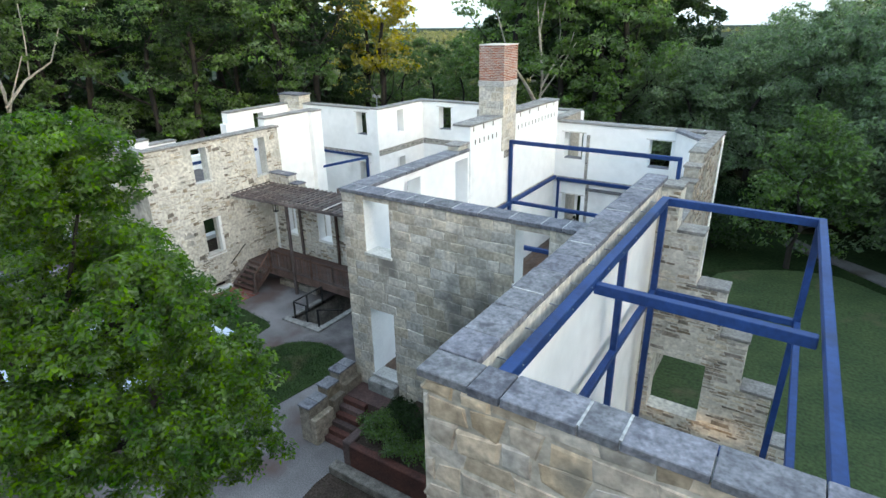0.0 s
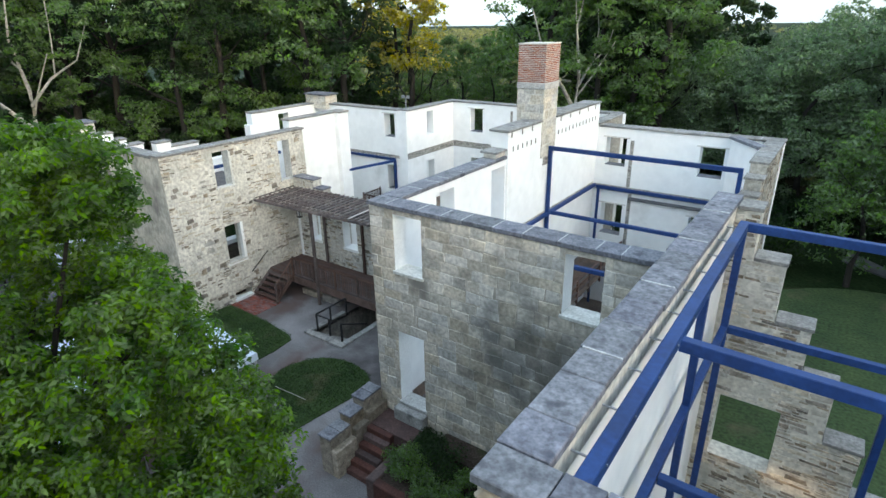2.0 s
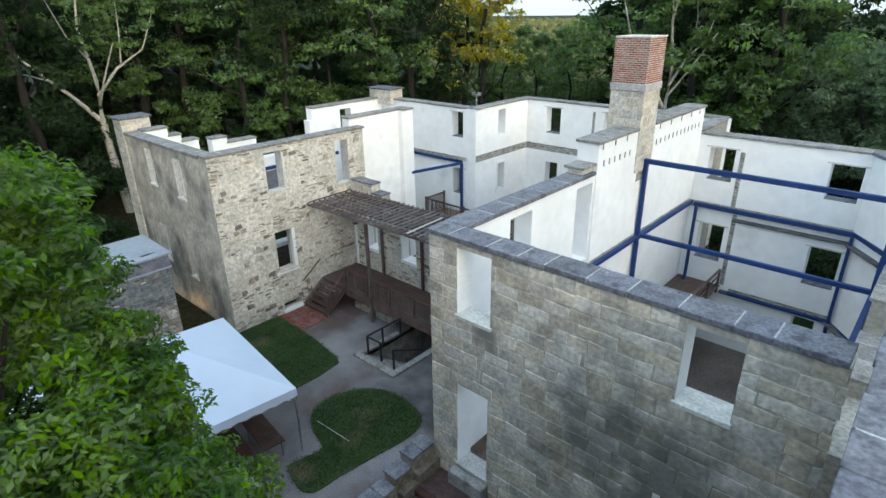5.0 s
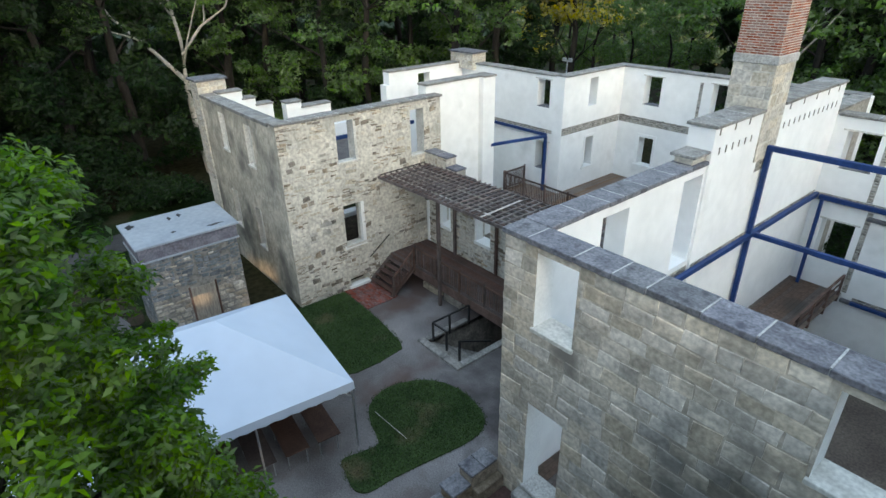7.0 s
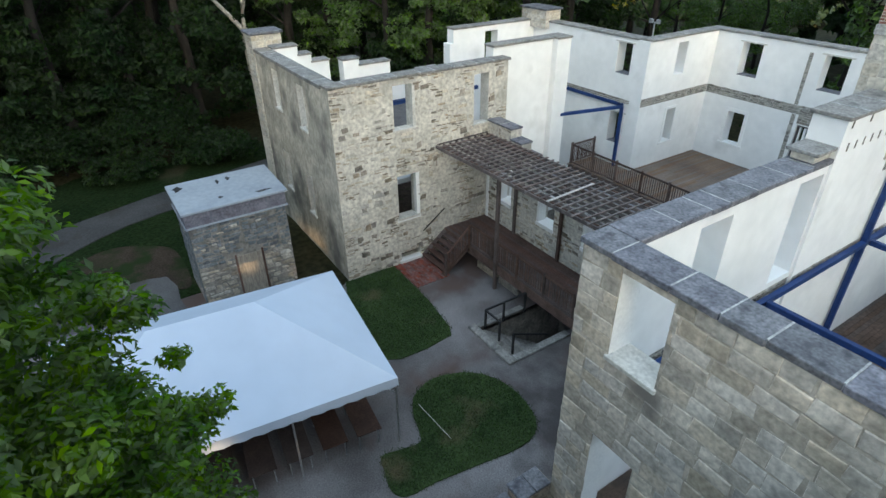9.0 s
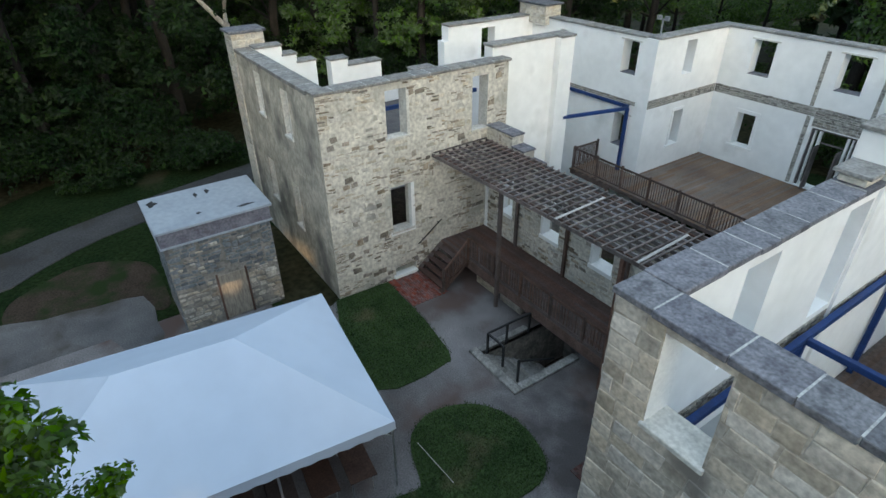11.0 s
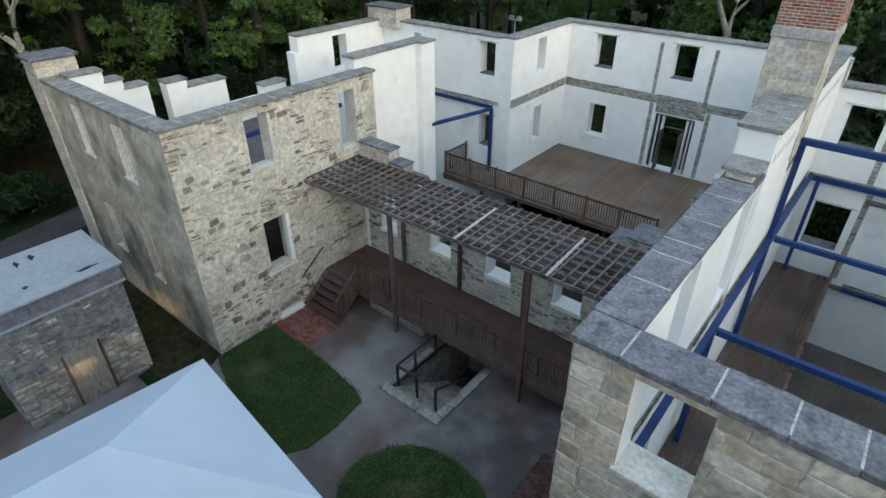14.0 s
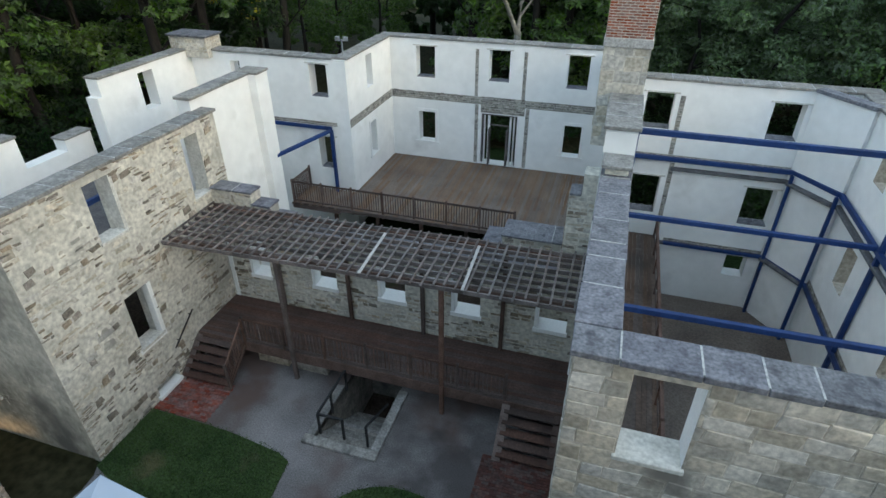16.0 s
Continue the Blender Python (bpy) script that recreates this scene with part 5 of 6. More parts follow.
for x, y in ((-TW, 0), (TW, 0), (TW, -TL / 3), (TW, -2 * TL / 3), (TW, -TL), (-TW, -TL), (-TW, -TL / 3), (-TW, -2 * TL / 3)):
    a, b = TM @ Vector((x * 0.985, y * 0.985 - 0.05, 0)), TM @ Vector((x * 0.985, y * 0.985 - 0.05, TE - 0.03))
    bar("pole", tent, a, b, 0.05, 0.05, "grey_metal")
for s in (-1, 1):
    bar("brace", tent, TM @ Vector((s * TW * 0.985, -0.05, 2.05)), TM @ Vector((s * TW * 0.8, -0.05, 2.6)), 0.035, 0.035, "grey_metal")
    bar("brace", tent, TM @ Vector((s * TW * 0.985, -0.05, 2.05)), TM @ Vector((s * TW * 0.985, -0.6, 2.6)), 0.035, 0.035, "grey_metal")
for x0, y0, x1, y1 in ((-TW, 0, TW, 0), (TW, 0, TW, -TL), (TW, -TL, -TW, -TL), (-TW, -TL, -TW, 0)):
    bar("frame_tube", tent, TM @ Vector((x0 * .98, y0 * .985 - .06, TE - 0.05)), TM @ Vector((x1 * .98, y1 * .985 - .06, TE - 0.05)), 0.05, 0.05, "grey_metal")
table = thing("folding_table", "brown wooden folding table under the marquee", "table", "tables under the marquee", at=(0, 0, 0))
block("tabletop", table, -0.38, 0.38, -0.92, 0.92, 0.71, 0.745, "table_wood", bevel=0.006)
for x in (-0.3, 0.3):
    for y in (-0.75, 0.75):
        bar("leg", table, (x, y, 0), (x, y, 0.71), 0.035, 0.035, "grey_metal")
tables = [(2.1, -0.95), (2.1, -2.0), (2.1, -3.05), (2.1, -4.1), (2.1, -5.15), (2.1, -6.2), (-0.4, -1.2), (-0.4, -3.2), (-0.4, -5.2)]
table.matrix_basis = TM @ pose(tables[0][0], tables[0][1], 0, 0, 0, 90)
for x, y in tables[1:]:
    copy_thing(table, TM @ pose(x, y, 0, 0, 0, 90))
stake = thing("pole_on_lawn", "thin pale pole lying on the lawn", "pole", at=(-15.6, 9.25, 0.09))
bar("rod", stake, (0, 0, 0), (1.75, 0.1, 0.01), 0.018, 0.018, "pale_wood")

# ---- stone outbuilding ----
SX0, SX1, SY0, SY1 = -27.65, -25.06, 4.78, 8.62
shed = thing("outbuilding", "small square stone outbuilding with a rusted tin roof", "outbuilding", at=(0, 0, 0))
block("wall_core", shed, SX0, SX1, SY0, SY1, -0.1, 4.4, "shed_mortar", "grey stone walls")
bm = bmesh.new()
v = add_box(bm, SX0 - 0.15, SX1 + 0.18, SY0 - 0.15, SY1 + 0.15, 4.5, 4.6)
for p in v:
    p.co.z += (p.co.x - SX0) * -0.03
bmesh.ops.bevel(bm, geom=bm.edges[:], offset=0.015, segments=1, affect="EDGES")
part("roof", bm, "tin", shed, "pale tin sheet roof with dark rust patches")
block("eaves_board", shed, SX0 - 0.02, SX1 + 0.06, SY0 - 0.06, SY1 + 0.06, 3.85, 4.46, "eaves_paint", "dull purple-grey eaves boards")
block("metal_flashing", shed, SX0 - 0.03, SX1 + 0.1, SY0 - 0.1, SY1 + 0.1, 3.78, 3.85, "tin", "bright metal flashing")
for x, y, a, b in ((-27.2, 5.0, 0.3, 0.2), (-27.1, 6.55, 0.24, 0.08), (-27.2, 7.0, 0.22, 0.1), (-25.6, 6.3, 0.1, 0.1), (-25.3, 7.9, 0.09, 0.35)):
    bm = bmesh.new()
    zr = 4.595 - 0.03 * (x - SX0)
    top = [bm.verts.new((x + math.cos(q * 0.7) * a * (0.8 + 0.3 * math.sin(q * 5)), y + math.sin(q * 0.7) * b * (0.8 + 0.3 * math.cos(q * 3)), zr)) for q in range(9)]
    r_ = bmesh.ops.extrude_face_region(bm, geom=[bm.faces.new(top)])
    for g in r_["geom"]:
        if isinstance(g, bmesh.types.BMVert):
            g.co.z += 0.02
    part("rust_patch", bm, "black_metal", shed, "dark rusted patch")
block("boarded_door", shed, SX1 - 0.05, SX1 + 0.035, 6.3, 7.3, 0.1, 2.05, "door_wood", "tan boarded doorway")
for y in (6.22, 7.32):
    block("door_post", shed, SX1 - 0.05, SX1 + 0.05, y, y + 0.07, 0.0, 2.15, "wood")

antenna = thing("floodlight_pole", "small twin floodlight on a short pole", "floodlight", at=(-22.3, 26.8, 8.75))
bar("pole", antenna, (0, 0, 0), (0, 0, 0.75), 0.05, 0.05, "grey_metal")
for s in (-1, 1):
    block("lamp_head", antenna, s * 0.2 - 0.1, s * 0.2 + 0.1, -0.06, 0.06, 0.68, 0.86, "grey_metal")
bar("crossbar", antenna, (-0.25, 0, 0.7), (0.25, 0, 0.7), 0.035, 0.035, "grey_metal")

# ---- trees ----
def leaves_mesh(name, clumps, per, size, material, seed, droop=0.35, flat_=1.0, up_bias=0.45):
    """Folded leaf blades round clump centres; clumps: x, y, z, radius."""
    g = np.random.default_rng(seed)
    c = np.repeat(np.array(clumps, dtype=float), per, axis=0)
    n = len(c)
    d = g.normal(size=(n, 3))
    d /= np.linalg.norm(d, axis=1)[:, None]
    d[:, 2] = np.where(d[:, 2] < -0.2, d[:, 2] * 0.4, d[:, 2])
    rad = c[:, 3:4] * (g.random((n, 1)) ** 0.45)
    p = c[:, :3] + d * rad * np.array([1, 1, 0.72 * flat_])
    nrm = d * 0.6 + g.normal(size=(n, 3)) * 0.5 + np.array([0, 0, up_bias])
    nrm /= np.linalg.norm(nrm, axis=1)[:, None]
    a = g.normal(size=(n, 3)) + d * 0.8
    a -= nrm * np.sum(a * nrm, axis=1)[:, None]
    a /= np.linalg.norm(a, axis=1)[:, None]
    b = np.cross(nrm, a)
    s = size * (0.6 + 0.8 * g.random((n, 1)))
    tip = p + a * s - nrm * s * droop * 0.6
    back = p - a * s * 0.75
    left = p + b * s * 0.4 + nrm * s * 0.14
    right = p - b * s * 0.4 + nrm * s * 0.16
    v = np.stack([back, right, tip, left], axis=1).reshape(-1, 3)
    k = np.arange(n)[:, None] * 4
    f = np.concatenate([k + np.array([[0, 1, 2]]), k + np.array([[0, 2, 3]])], axis=1).reshape(-1, 3)
    me = bpy.data.meshes.new(name)
    me.vertices.add(len(v))
    me.vertices.foreach_set("co", v.ravel())
    me.loops.add(f.size)
    me.loops.foreach_set("vertex_index", f.ravel().astype(np.int32))
    me.polygons.add(len(f))
    me.polygons.foreach_set("loop_start", np.arange(0, f.size, 3, dtype=np.int32))
    me.update(calc_edges=True)
    me.materials.append(M[material])
    return me


def limb(bm, pts, r0, r1, seg=7):
    """A tapered round limb through the points."""
    rings = []
    n = len(pts)
    for i, p in enumerate(pts):
        p = Vector(p)
        d = (Vector(pts[min(i + 1, n - 1)]) - Vector(pts[max(i - 1, 0)])).normalized()
        x = d.orthogonal().normalized()
        y = d.cross(x)
        r = r0 + (r1 - r0) * i / (n - 1)
        rings.append([bm.verts.new(p + (x * math.cos(2 * math.pi * k / seg) + y * math.sin(2 * math.pi * k / seg)) * r) for k in range(seg)])
    for a, b in zip(rings, rings[1:]):
        o = min(range(seg), key=lambda q: (a[0].co - b[q].co).length)
        for k in range(seg):
            bm.faces.new((a[k], a[(k + 1) % seg], b[(k + 1 + o) % seg], b[(k + o) % seg]))


def tree(name, label, height, spread, low, seed, material, clumps=54, sub=6, per=38, size=0.23, limbs=7, group="trees round the ruin"):
    r = random.Random(seed)
    t = thing(name, label, "tree", group)
    bm = bmesh.new()
    bend = [(0, 0, -0.3)]
    for k in range(1, 6):
        bend.append((r.uniform(-.25, .25) * k * 0.5, r.uniform(-.25, .25) * k * 0.5, height * 0.14 * k))
    r0 = height * 0.021
    limb(bm, bend, r0, r0 * 0.4)
    cl = []
    for k in range(limbs):
        s = bend[r.randrange(2, 6)]
        an = 2 * math.pi * (k + r.random() * 0.6) / limbs
        ln = spread * r.uniform(0.55, 0.95)
        e = (s[0] + math.cos(an) * ln, s[1] + math.sin(an) * ln, s[2] + height * r.uniform(0.08, 0.25))
        mid = ((s[0] + e[0]) / 2 + r.uniform(-.4, .4), (s[1] + e[1]) / 2 + r.uniform(-.4, .4), (s[2] + e[2]) / 2 - 0.02 * height * r.uniform(-1, 1.5))
        limb(bm, [s, mid, e], r0 * 0.22, r0 * 0.07, 5)
        for q in range(3):
            cl.append((e[0] + r.uniform(-1.2, 1.2), e[1] + r.uniform(-1.2, 1.2), e[2] + r.uniform(-.6, 1.2), r.uniform(0.9, 1.6)))
    trunk = part("trunk", bm, "bark", t)
    for p in trunk.data.polygons:
        p.use_smooth = True
    lobes = []
    while len(lobes) < clumps:
        an, h = r.uniform(0, 2 * math.pi), r.random() ** 0.85
        z = low + (height - low) * h
        env = spread * (0.62 + 0.5 * math.sin(math.pi * min(1, 0.18 + h * 0.9))) * (1.0 if h < 0.7 else 1.0 - (h - 0.7) * 2.3)
        env *= 0.8 + 0.45 * noise.noise(Vector((math.cos(an) * 1.5 + seed, math.sin(an) * 1.5, h * 3)))
        q = env * math.sqrt(r.uniform(0.35, 1.0))
        lobes.append((math.cos(an) * q, math.sin(an) * q, z, r.uniform(0.9, 1.7) * (0.7 + 0.05 * spread)))
    for x, y, z, rr in lobes:
        for k in range(sub):
            an, up = r.uniform(0, 6.28), r.uniform(-0.25, 1.0)
            w = math.sqrt(max(0, 1 - up * up)) * rr * 0.85
            cl.append((x + math.cos(an) * w, y + math.sin(an) * w, z + up * rr * 0.95, rr * r.uniform(0.42, 0.75)))
    crown = new("crown", leaves_mesh("crown", cl, per, size, material, seed))
    crown.parent = t
    return t


near_tree = thing("tree", "broad leafy green tree beside the courtyard", "tree", "", at=(0, 0, 0))
rt = random.Random(21)
LOBES = [(-9.4, 1.0, 9.5, 1.4), (-6.1, 0.4, 9.2, 1.4), (-9.4, 1.3, 11.6, 0.9), (-8.6, 2.1, 8.9, 0.6), (-6.7, -0.8, 7.7, 1.4), (-5.8, 0.7, 7.4, 1.4),
         (-12.0, 0.9, 9.8, 1.0), (-7.9, 0.7, 11.9, 1.1), (-5.8, 1.3, 9.2, 0.9), (-11.8, 1.0, 7.7, 1.4), (-9.1, 1.9, 9.8, 0.7), (-5.2, 1.6, 8.3, 0.7),
         (-8.0, 1.7, 8.9, 0.85), (-9.4, 1.6, 11.9, 0.7), (-7.6, 1.3, 11.6, 0.7), (-4.8, 0.7, 7.4, 0.9), (-8.8, 0.4, 11.7, 1.2), (-9.4, -1.1, 6.8, 1.4),
         (-6.7, 1.0, 10.2, 0.8), (-8.0, 1.2, 7.0, 1.6), (-10.8, -1.0, 10.2, 1.7), (-8.2, -1.2, 9.8, 1.6), (-10.2, 0.9, 7.2, 1.5), (-7.2, 0.6, 5.4, 1.5),
         (-8.3, 1.3, 12.1, 0.85), (-8.6, 0.8, 11.1, 0.8), (-8.5, 1.4, 10.2, 0.6), (-8.2, 2.0, 9.3, 0.85), (-8.2, 2.2, 8.0, 0.7), (-8.2, 2.5, 6.9, 1.1), (-8.1, 2.65, 5.6, 1.2),
         (-8.0, 2.95, 4.3, 1.3), (-6.6, 2.2, 5.4, 1.2), (-10.2, 1.4, 11.6, 1.0), (-10.5, 1.7, 10.2, 1.1), (-10.4, 2.0, 8.7, 1.2), (-10.2, 2.2, 7.0, 1.2),
         (-8.0, -0.95, 8.7, 1.0), (-7.6, -0.8, 7.1, 1.1), (-7.8, -0.5, 9.5, 0.8), (-7.6, -1.25, 7.9, 0.9), (-7.6, -0.6, 6.2, 1.0), (-8.6, 0.0, 7.4, 1.1), (-9.9, 2.35, 8.3, 0.6), (-9.4, 1.95, 8.9, 0.55)]
near_clumps = []
for x, y, z, a in LOBES:
    for k in range(int(15 * a * a) + 6):
        d = Vector((rt.gauss(0, 1), rt.gauss(0, 1), rt.gauss(0.25, 1))).normalized()
        s = rt.uniform(0.5, 0.98)
        near_clumps.append((x + d.x * a * s, y + d.y * a * s, z + d.z * a * s * 0.85, rt.uniform(0.2, 0.42)))
bm = bmesh.new()
limb(bm, [(-9.6, -0.9, -0.3), (-9.55, -0.8, 2.2), (-9.3, -0.6, 4.6), (-9.6, -0.5, 7.5), (-9.9, -0.5, 10.5)], 0.3, 0.06, 9)
for x, y, z, a in LOBES[::3]:
    s = Vector((-9.45, -0.65, rt.uniform(3.2, 6.0)))
    e = Vector((x, y, z))
    limb(bm, [s, s.lerp(e, 0.5) + Vector((0, 0, 0.25)), e], 0.1, 0.015, 6)
part("trunk", bm, "bark", near_tree)
crown = new("crown", leaves_mesh("crown", near_clumps, 160, 0.064, "leaf", 77, up_bias=0.65))
crown.parent = near_tree


def forked_tree(label):
    """A pale trunk that forks low into long bare limbs, with leaves on their ends."""
    r = random.Random(106)
    t = thing("tree", label, "tree", "trees round the ruin")
    bm = bmesh.new()
    limb(bm, [(0.3, 0.4, -0.3), (0.15, 0.2, 3.0), (0.05, 0.05, 6.0), (0, 0, 8.4)], 0.34, 0.24, 9)
    cl = []
    for pts, r0 in ((((0, 0, 8.2), (-0.5, -1.5, 10.2), (-1.2, -3.6, 12.6), (-1.6, -5.2, 16.2)), 0.2), (((0, 0, 8.2), (0.1, 0.2, 11.0), (-0.2, -0.1, 14.5), (0.3, 0.4, 18.5)), 0.2),
                    (((0.05, 0.1, 10.0), (0.5, 1.6, 11.8), (1.1, 3.4, 13.0), (1.4, 4.6, 15.8)), 0.12), (((-0.7, -2.2, 11.1), (-0.6, -3.4, 11.6), (-1.0, -5.0, 12.2)), 0.07),
                    (((0.0, 0.1, 12.4), (0.2, -1.0, 14.0), (0.3, -1.9, 16.8)), 0.09), (((0.6, 1.9, 12.0), (0.7, 2.2, 14.4), (0.2, 2.6, 17.0)), 0.07), (((0.1, 0.1, 9.4), (1.2, 0.3, 11.0), (2.6, 1.0, 13.6)), 0.1)):
        limb(bm, pts, r0, 0.035, 6)
        e = pts[-1]
        for k in range(13):
            cl.append((e[0] + r.gauss(0, 1.1), e[1] + r.gauss(0, 1.3), e[2] + r.uniform(-0.4, 3.2), r.uniform(0.4, 0.9)))
    trunk = part("trunk", bm, "pale_bark", t)
    for p in trunk.data.polygons:
        p.use_smooth = True
    crown = new("crown", leaves_mesh("crown", cl, 70, 0.16, "leaf_mid", 106))
    crown.parent = t
    return t


KINDS = [tree("tree", "tall dense broadleaf tree with shade put into its dark leaves", 21, 5.2, 0.8, 101, "leaf_dark"),
         tree("tree", "tall spreading deep green broadleaf tree", 19, 5.8, 0.8, 102, "leaf_mid"),
         tree("tree", "tall full green broadleaf tree", 22, 5.0, 1.2, 103, "leaf_mid"),
         tree("tree", "bushy broadleaf tree with brightened leaves at the wood's edge", 14.6, 4.8, 0.8, 104, "leaf_lit", clumps=44, per=52, size=0.18),
         # crown starts high, so the painted sunlight stays on the treetop
         tree("tree", "tall tree with evening sun painted into its golden leaves", 20, 4.4, 9.5, 105, "leaf_sunlit", clumps=40),
         forked_tree("tall pale-barked tree with white forked limbs among green leaves"),
         tree("tree", "round leafy green tree beside the broken wall", 8.8, 3.0, 0.6, 107, "leaf_mid", clumps=34, size=0.15),
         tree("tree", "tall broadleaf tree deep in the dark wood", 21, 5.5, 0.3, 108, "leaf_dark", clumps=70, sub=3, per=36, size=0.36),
         tree("tree", "tall leafy tree that backs the wood and, unseen, blocks the sun", 21, 5.8, 0.3, 109, "leaf_dark", clumps=60, sub=2, per=17, size=0.85)]
EYE = (0.0, -1.0)


def at_angle(deg, dist):
    a = radians(deg)
    return EYE[0] - math.sin(a) * dist, EYE[1] + math.cos(a) * dist


rf = random.Random(40)
spots = []


def add_row(first, last, step, d0, d1, kinds):
    a, k = first, 0
    while a > last:
        d = rf.uniform(d0, d1)
        half = math.degrees(math.atan(5.2 / d))
        if not (a - half < 37.5 and a + half > 29.5) and not (-4.5 < a < 10.6 and d > 40):      # the view to the far hill stays open
            spots.append((a + rf.uniform(-0.8, 0.8), d, kinds[k % len(kinds)]))
        a -= step
        k += 1


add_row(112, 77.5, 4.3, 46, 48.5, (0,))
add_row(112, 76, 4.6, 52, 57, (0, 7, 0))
# dark-leaved kinds mixed in, their colour standing for shade low in the wood
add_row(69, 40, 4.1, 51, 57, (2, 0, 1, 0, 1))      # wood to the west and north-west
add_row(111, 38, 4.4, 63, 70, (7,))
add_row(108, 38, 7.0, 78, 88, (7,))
for k, (a, d) in enumerate(((24.0, 53), (19.5, 49), (16.0, 52), (13.6, 49))):   # wood behind the chimney
    spots.append((a, d, (2, 1, 0)[k % 3]))
for k, (a, d) in enumerate(((-7, 46), (-11, 44), (-15, 40), (-6, 60), (-10, 56))):   # lower wood to the east
    spots.append((a, d, 3))
add_row(-20, -60, 6, 38, 44, (3,))
add_row(-22, -56, 5, 52, 58, (8,))
for first, last in ((-55.5, -59.2), (-68.2, -75.6), (-84.8, -126)):      # tall eastern trees out of view, added to block the sun, with two low gaps
    add_row(first, last, 3.7, 42, 45, (8,))
    add_row(first, last, 3.7, 48, 52, (8,))
# lower unseen trees here let sunbeams through to the chimney and golden trees
GAPS = [(-60.8, 46), (-64.0, 44), (-66.8, 47), (-77.0, 45), (-80.2, 47), (-83.4, 44), (-62.4, 52), (-65.6, 53), (-78.6, 53), (-82.0, 52)]
add_row(112, 46, 3.2, 98, 108, (8,))
add_row(26, 2, 5, 60, 66, (7,))
add_row(28, -12, 3.2, 72, 80, (8,))
# more unseen rows, added to stop low sun leaking onto the walls
add_row(-125, -246, 6, 42, 46, (8,))
add_row(-124, -246, 6, 54, 60, (8,))
add_row(-124, -172, 4.2, 49, 52, (8,))
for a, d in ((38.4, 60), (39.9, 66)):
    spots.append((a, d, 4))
spots += [(72.3, 49.0, 5), (21.5, 46.5, 5)]
LOW = [(30.0, 66, 0.56), (33.2, 70, 0.57), (36.4, 66, 0.6), (34.8, 84, 0.58), (31.2, 86, 0.56), (38.6, 78, 0.66), (28.4, 76, 0.66)]
low_spots = {(a, d, 1): s for a, d, s in LOW}
low_spots.update({(a, d, 3): s for a, d, s in ((9.6, 50, 0.8), (6.6, 47, 0.78), (3.8, 50, 0.86), (8.2, 58, 0.8), (4.8, 60, 0.8), (1.8, 58, 0.84), (7.0, 70, 0.8), (3.2, 72, 0.82), (10.4, 66, 0.82), (0.6, 46, 0.94), (-3.5, 50, 1.02), (-0.6, 58, 0.98), (-4.0, 64, 1.06), (1.2, 68, 0.94), (-2.2, 74, 1.02))})
low_spots.update({(a, d, 8): 0.68 for a, d in GAPS})
spots += list(low_spots)
used = set()
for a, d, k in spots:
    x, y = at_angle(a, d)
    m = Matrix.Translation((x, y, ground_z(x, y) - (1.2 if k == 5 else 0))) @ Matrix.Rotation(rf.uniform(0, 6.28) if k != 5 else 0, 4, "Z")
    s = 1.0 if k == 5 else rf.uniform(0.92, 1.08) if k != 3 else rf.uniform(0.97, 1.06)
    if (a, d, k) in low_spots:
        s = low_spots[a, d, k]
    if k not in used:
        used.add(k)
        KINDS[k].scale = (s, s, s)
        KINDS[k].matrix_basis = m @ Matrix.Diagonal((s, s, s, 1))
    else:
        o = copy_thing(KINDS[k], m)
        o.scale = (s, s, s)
KINDS[6].location = (3.4, 33.5, 0)


def bush(label, x, y, z, w, h, seed, material="leaf_dark", per=60, size=0.12, n=26):
    r = random.Random(seed)
    b = thing("shrub", label, "shrub", "shrubs", at=(x, y, z))
    for k in range(3):
        bm = bmesh.new()
        an = 2 * math.pi * k / 3
        limb(bm, [(0, 0, -0.05), (math.cos(an) * w * 0.25, math.sin(an) * w * 0.25, h * 0.4), (math.cos(an) * w * 0.5, math.sin(an) * w * 0.5, h * 0.75)], 0.03, 0.008, 5)
        part("stem", bm, "bark", b)
    cl = []
    for k in range(n):
        an, q = r.uniform(0, 6.28), math.sqrt(r.random())
        cl.append((math.cos(an) * q * w, math.sin(an) * q * w, h * (0.25 + 0.7 * r.random() * (1 - 0.4 * q)), r.uniform(0.25, 0.45) * h))
    c = new("foliage", leaves_mesh("foliage", cl, per, size, material, seed))
    c.parent = b
    return b


for k, (x, y, w, h, kind, words) in enumerate(((-7.5, 7.9, 0.6, 0.9, "leaf_mid", "leafy green garden shrub in the raised bed"), (-6.5, 8.5, 0.75, 1.1, "leaf_dark", "dark flowering shrub in the raised bed"),
                                               (-5.4, 7.9, 0.75, 0.8, "leaf_mid", "low dark shrub in the raised bed"), (-6.6, 7.6, 0.6, 0.7, "leaf_mid", "leafy green garden shrub in the raised bed"),
                                               (-4.2, 8.3, 0.8, 1.0, "leaf_dark", "dark flowering shrub in the raised bed"), (-7.3, 8.9, 0.55, 0.8, "leaf_dark", "dark flowering shrub in the raised bed"),
                                               (-3.0, 7.8, 0.8, 0.8, "leaf_mid", "low dark shrub in the raised bed"))):
    bush(words, x, y, 0.98, w, h, 1 + k, kind, size=0.05, per=100)
# shrubs added to darken the view through the wing's north windows
for k, (x, y) in enumerate(((-9.0, 33.5), (-6.3, 34.5), (-3.6, 33.2), (-1.0, 34.8))):
    bush("dark dense shrub added behind the white wall's windows", x, y, 0, 1.9, 3.0, 40 + k, size=0.16, n=34)
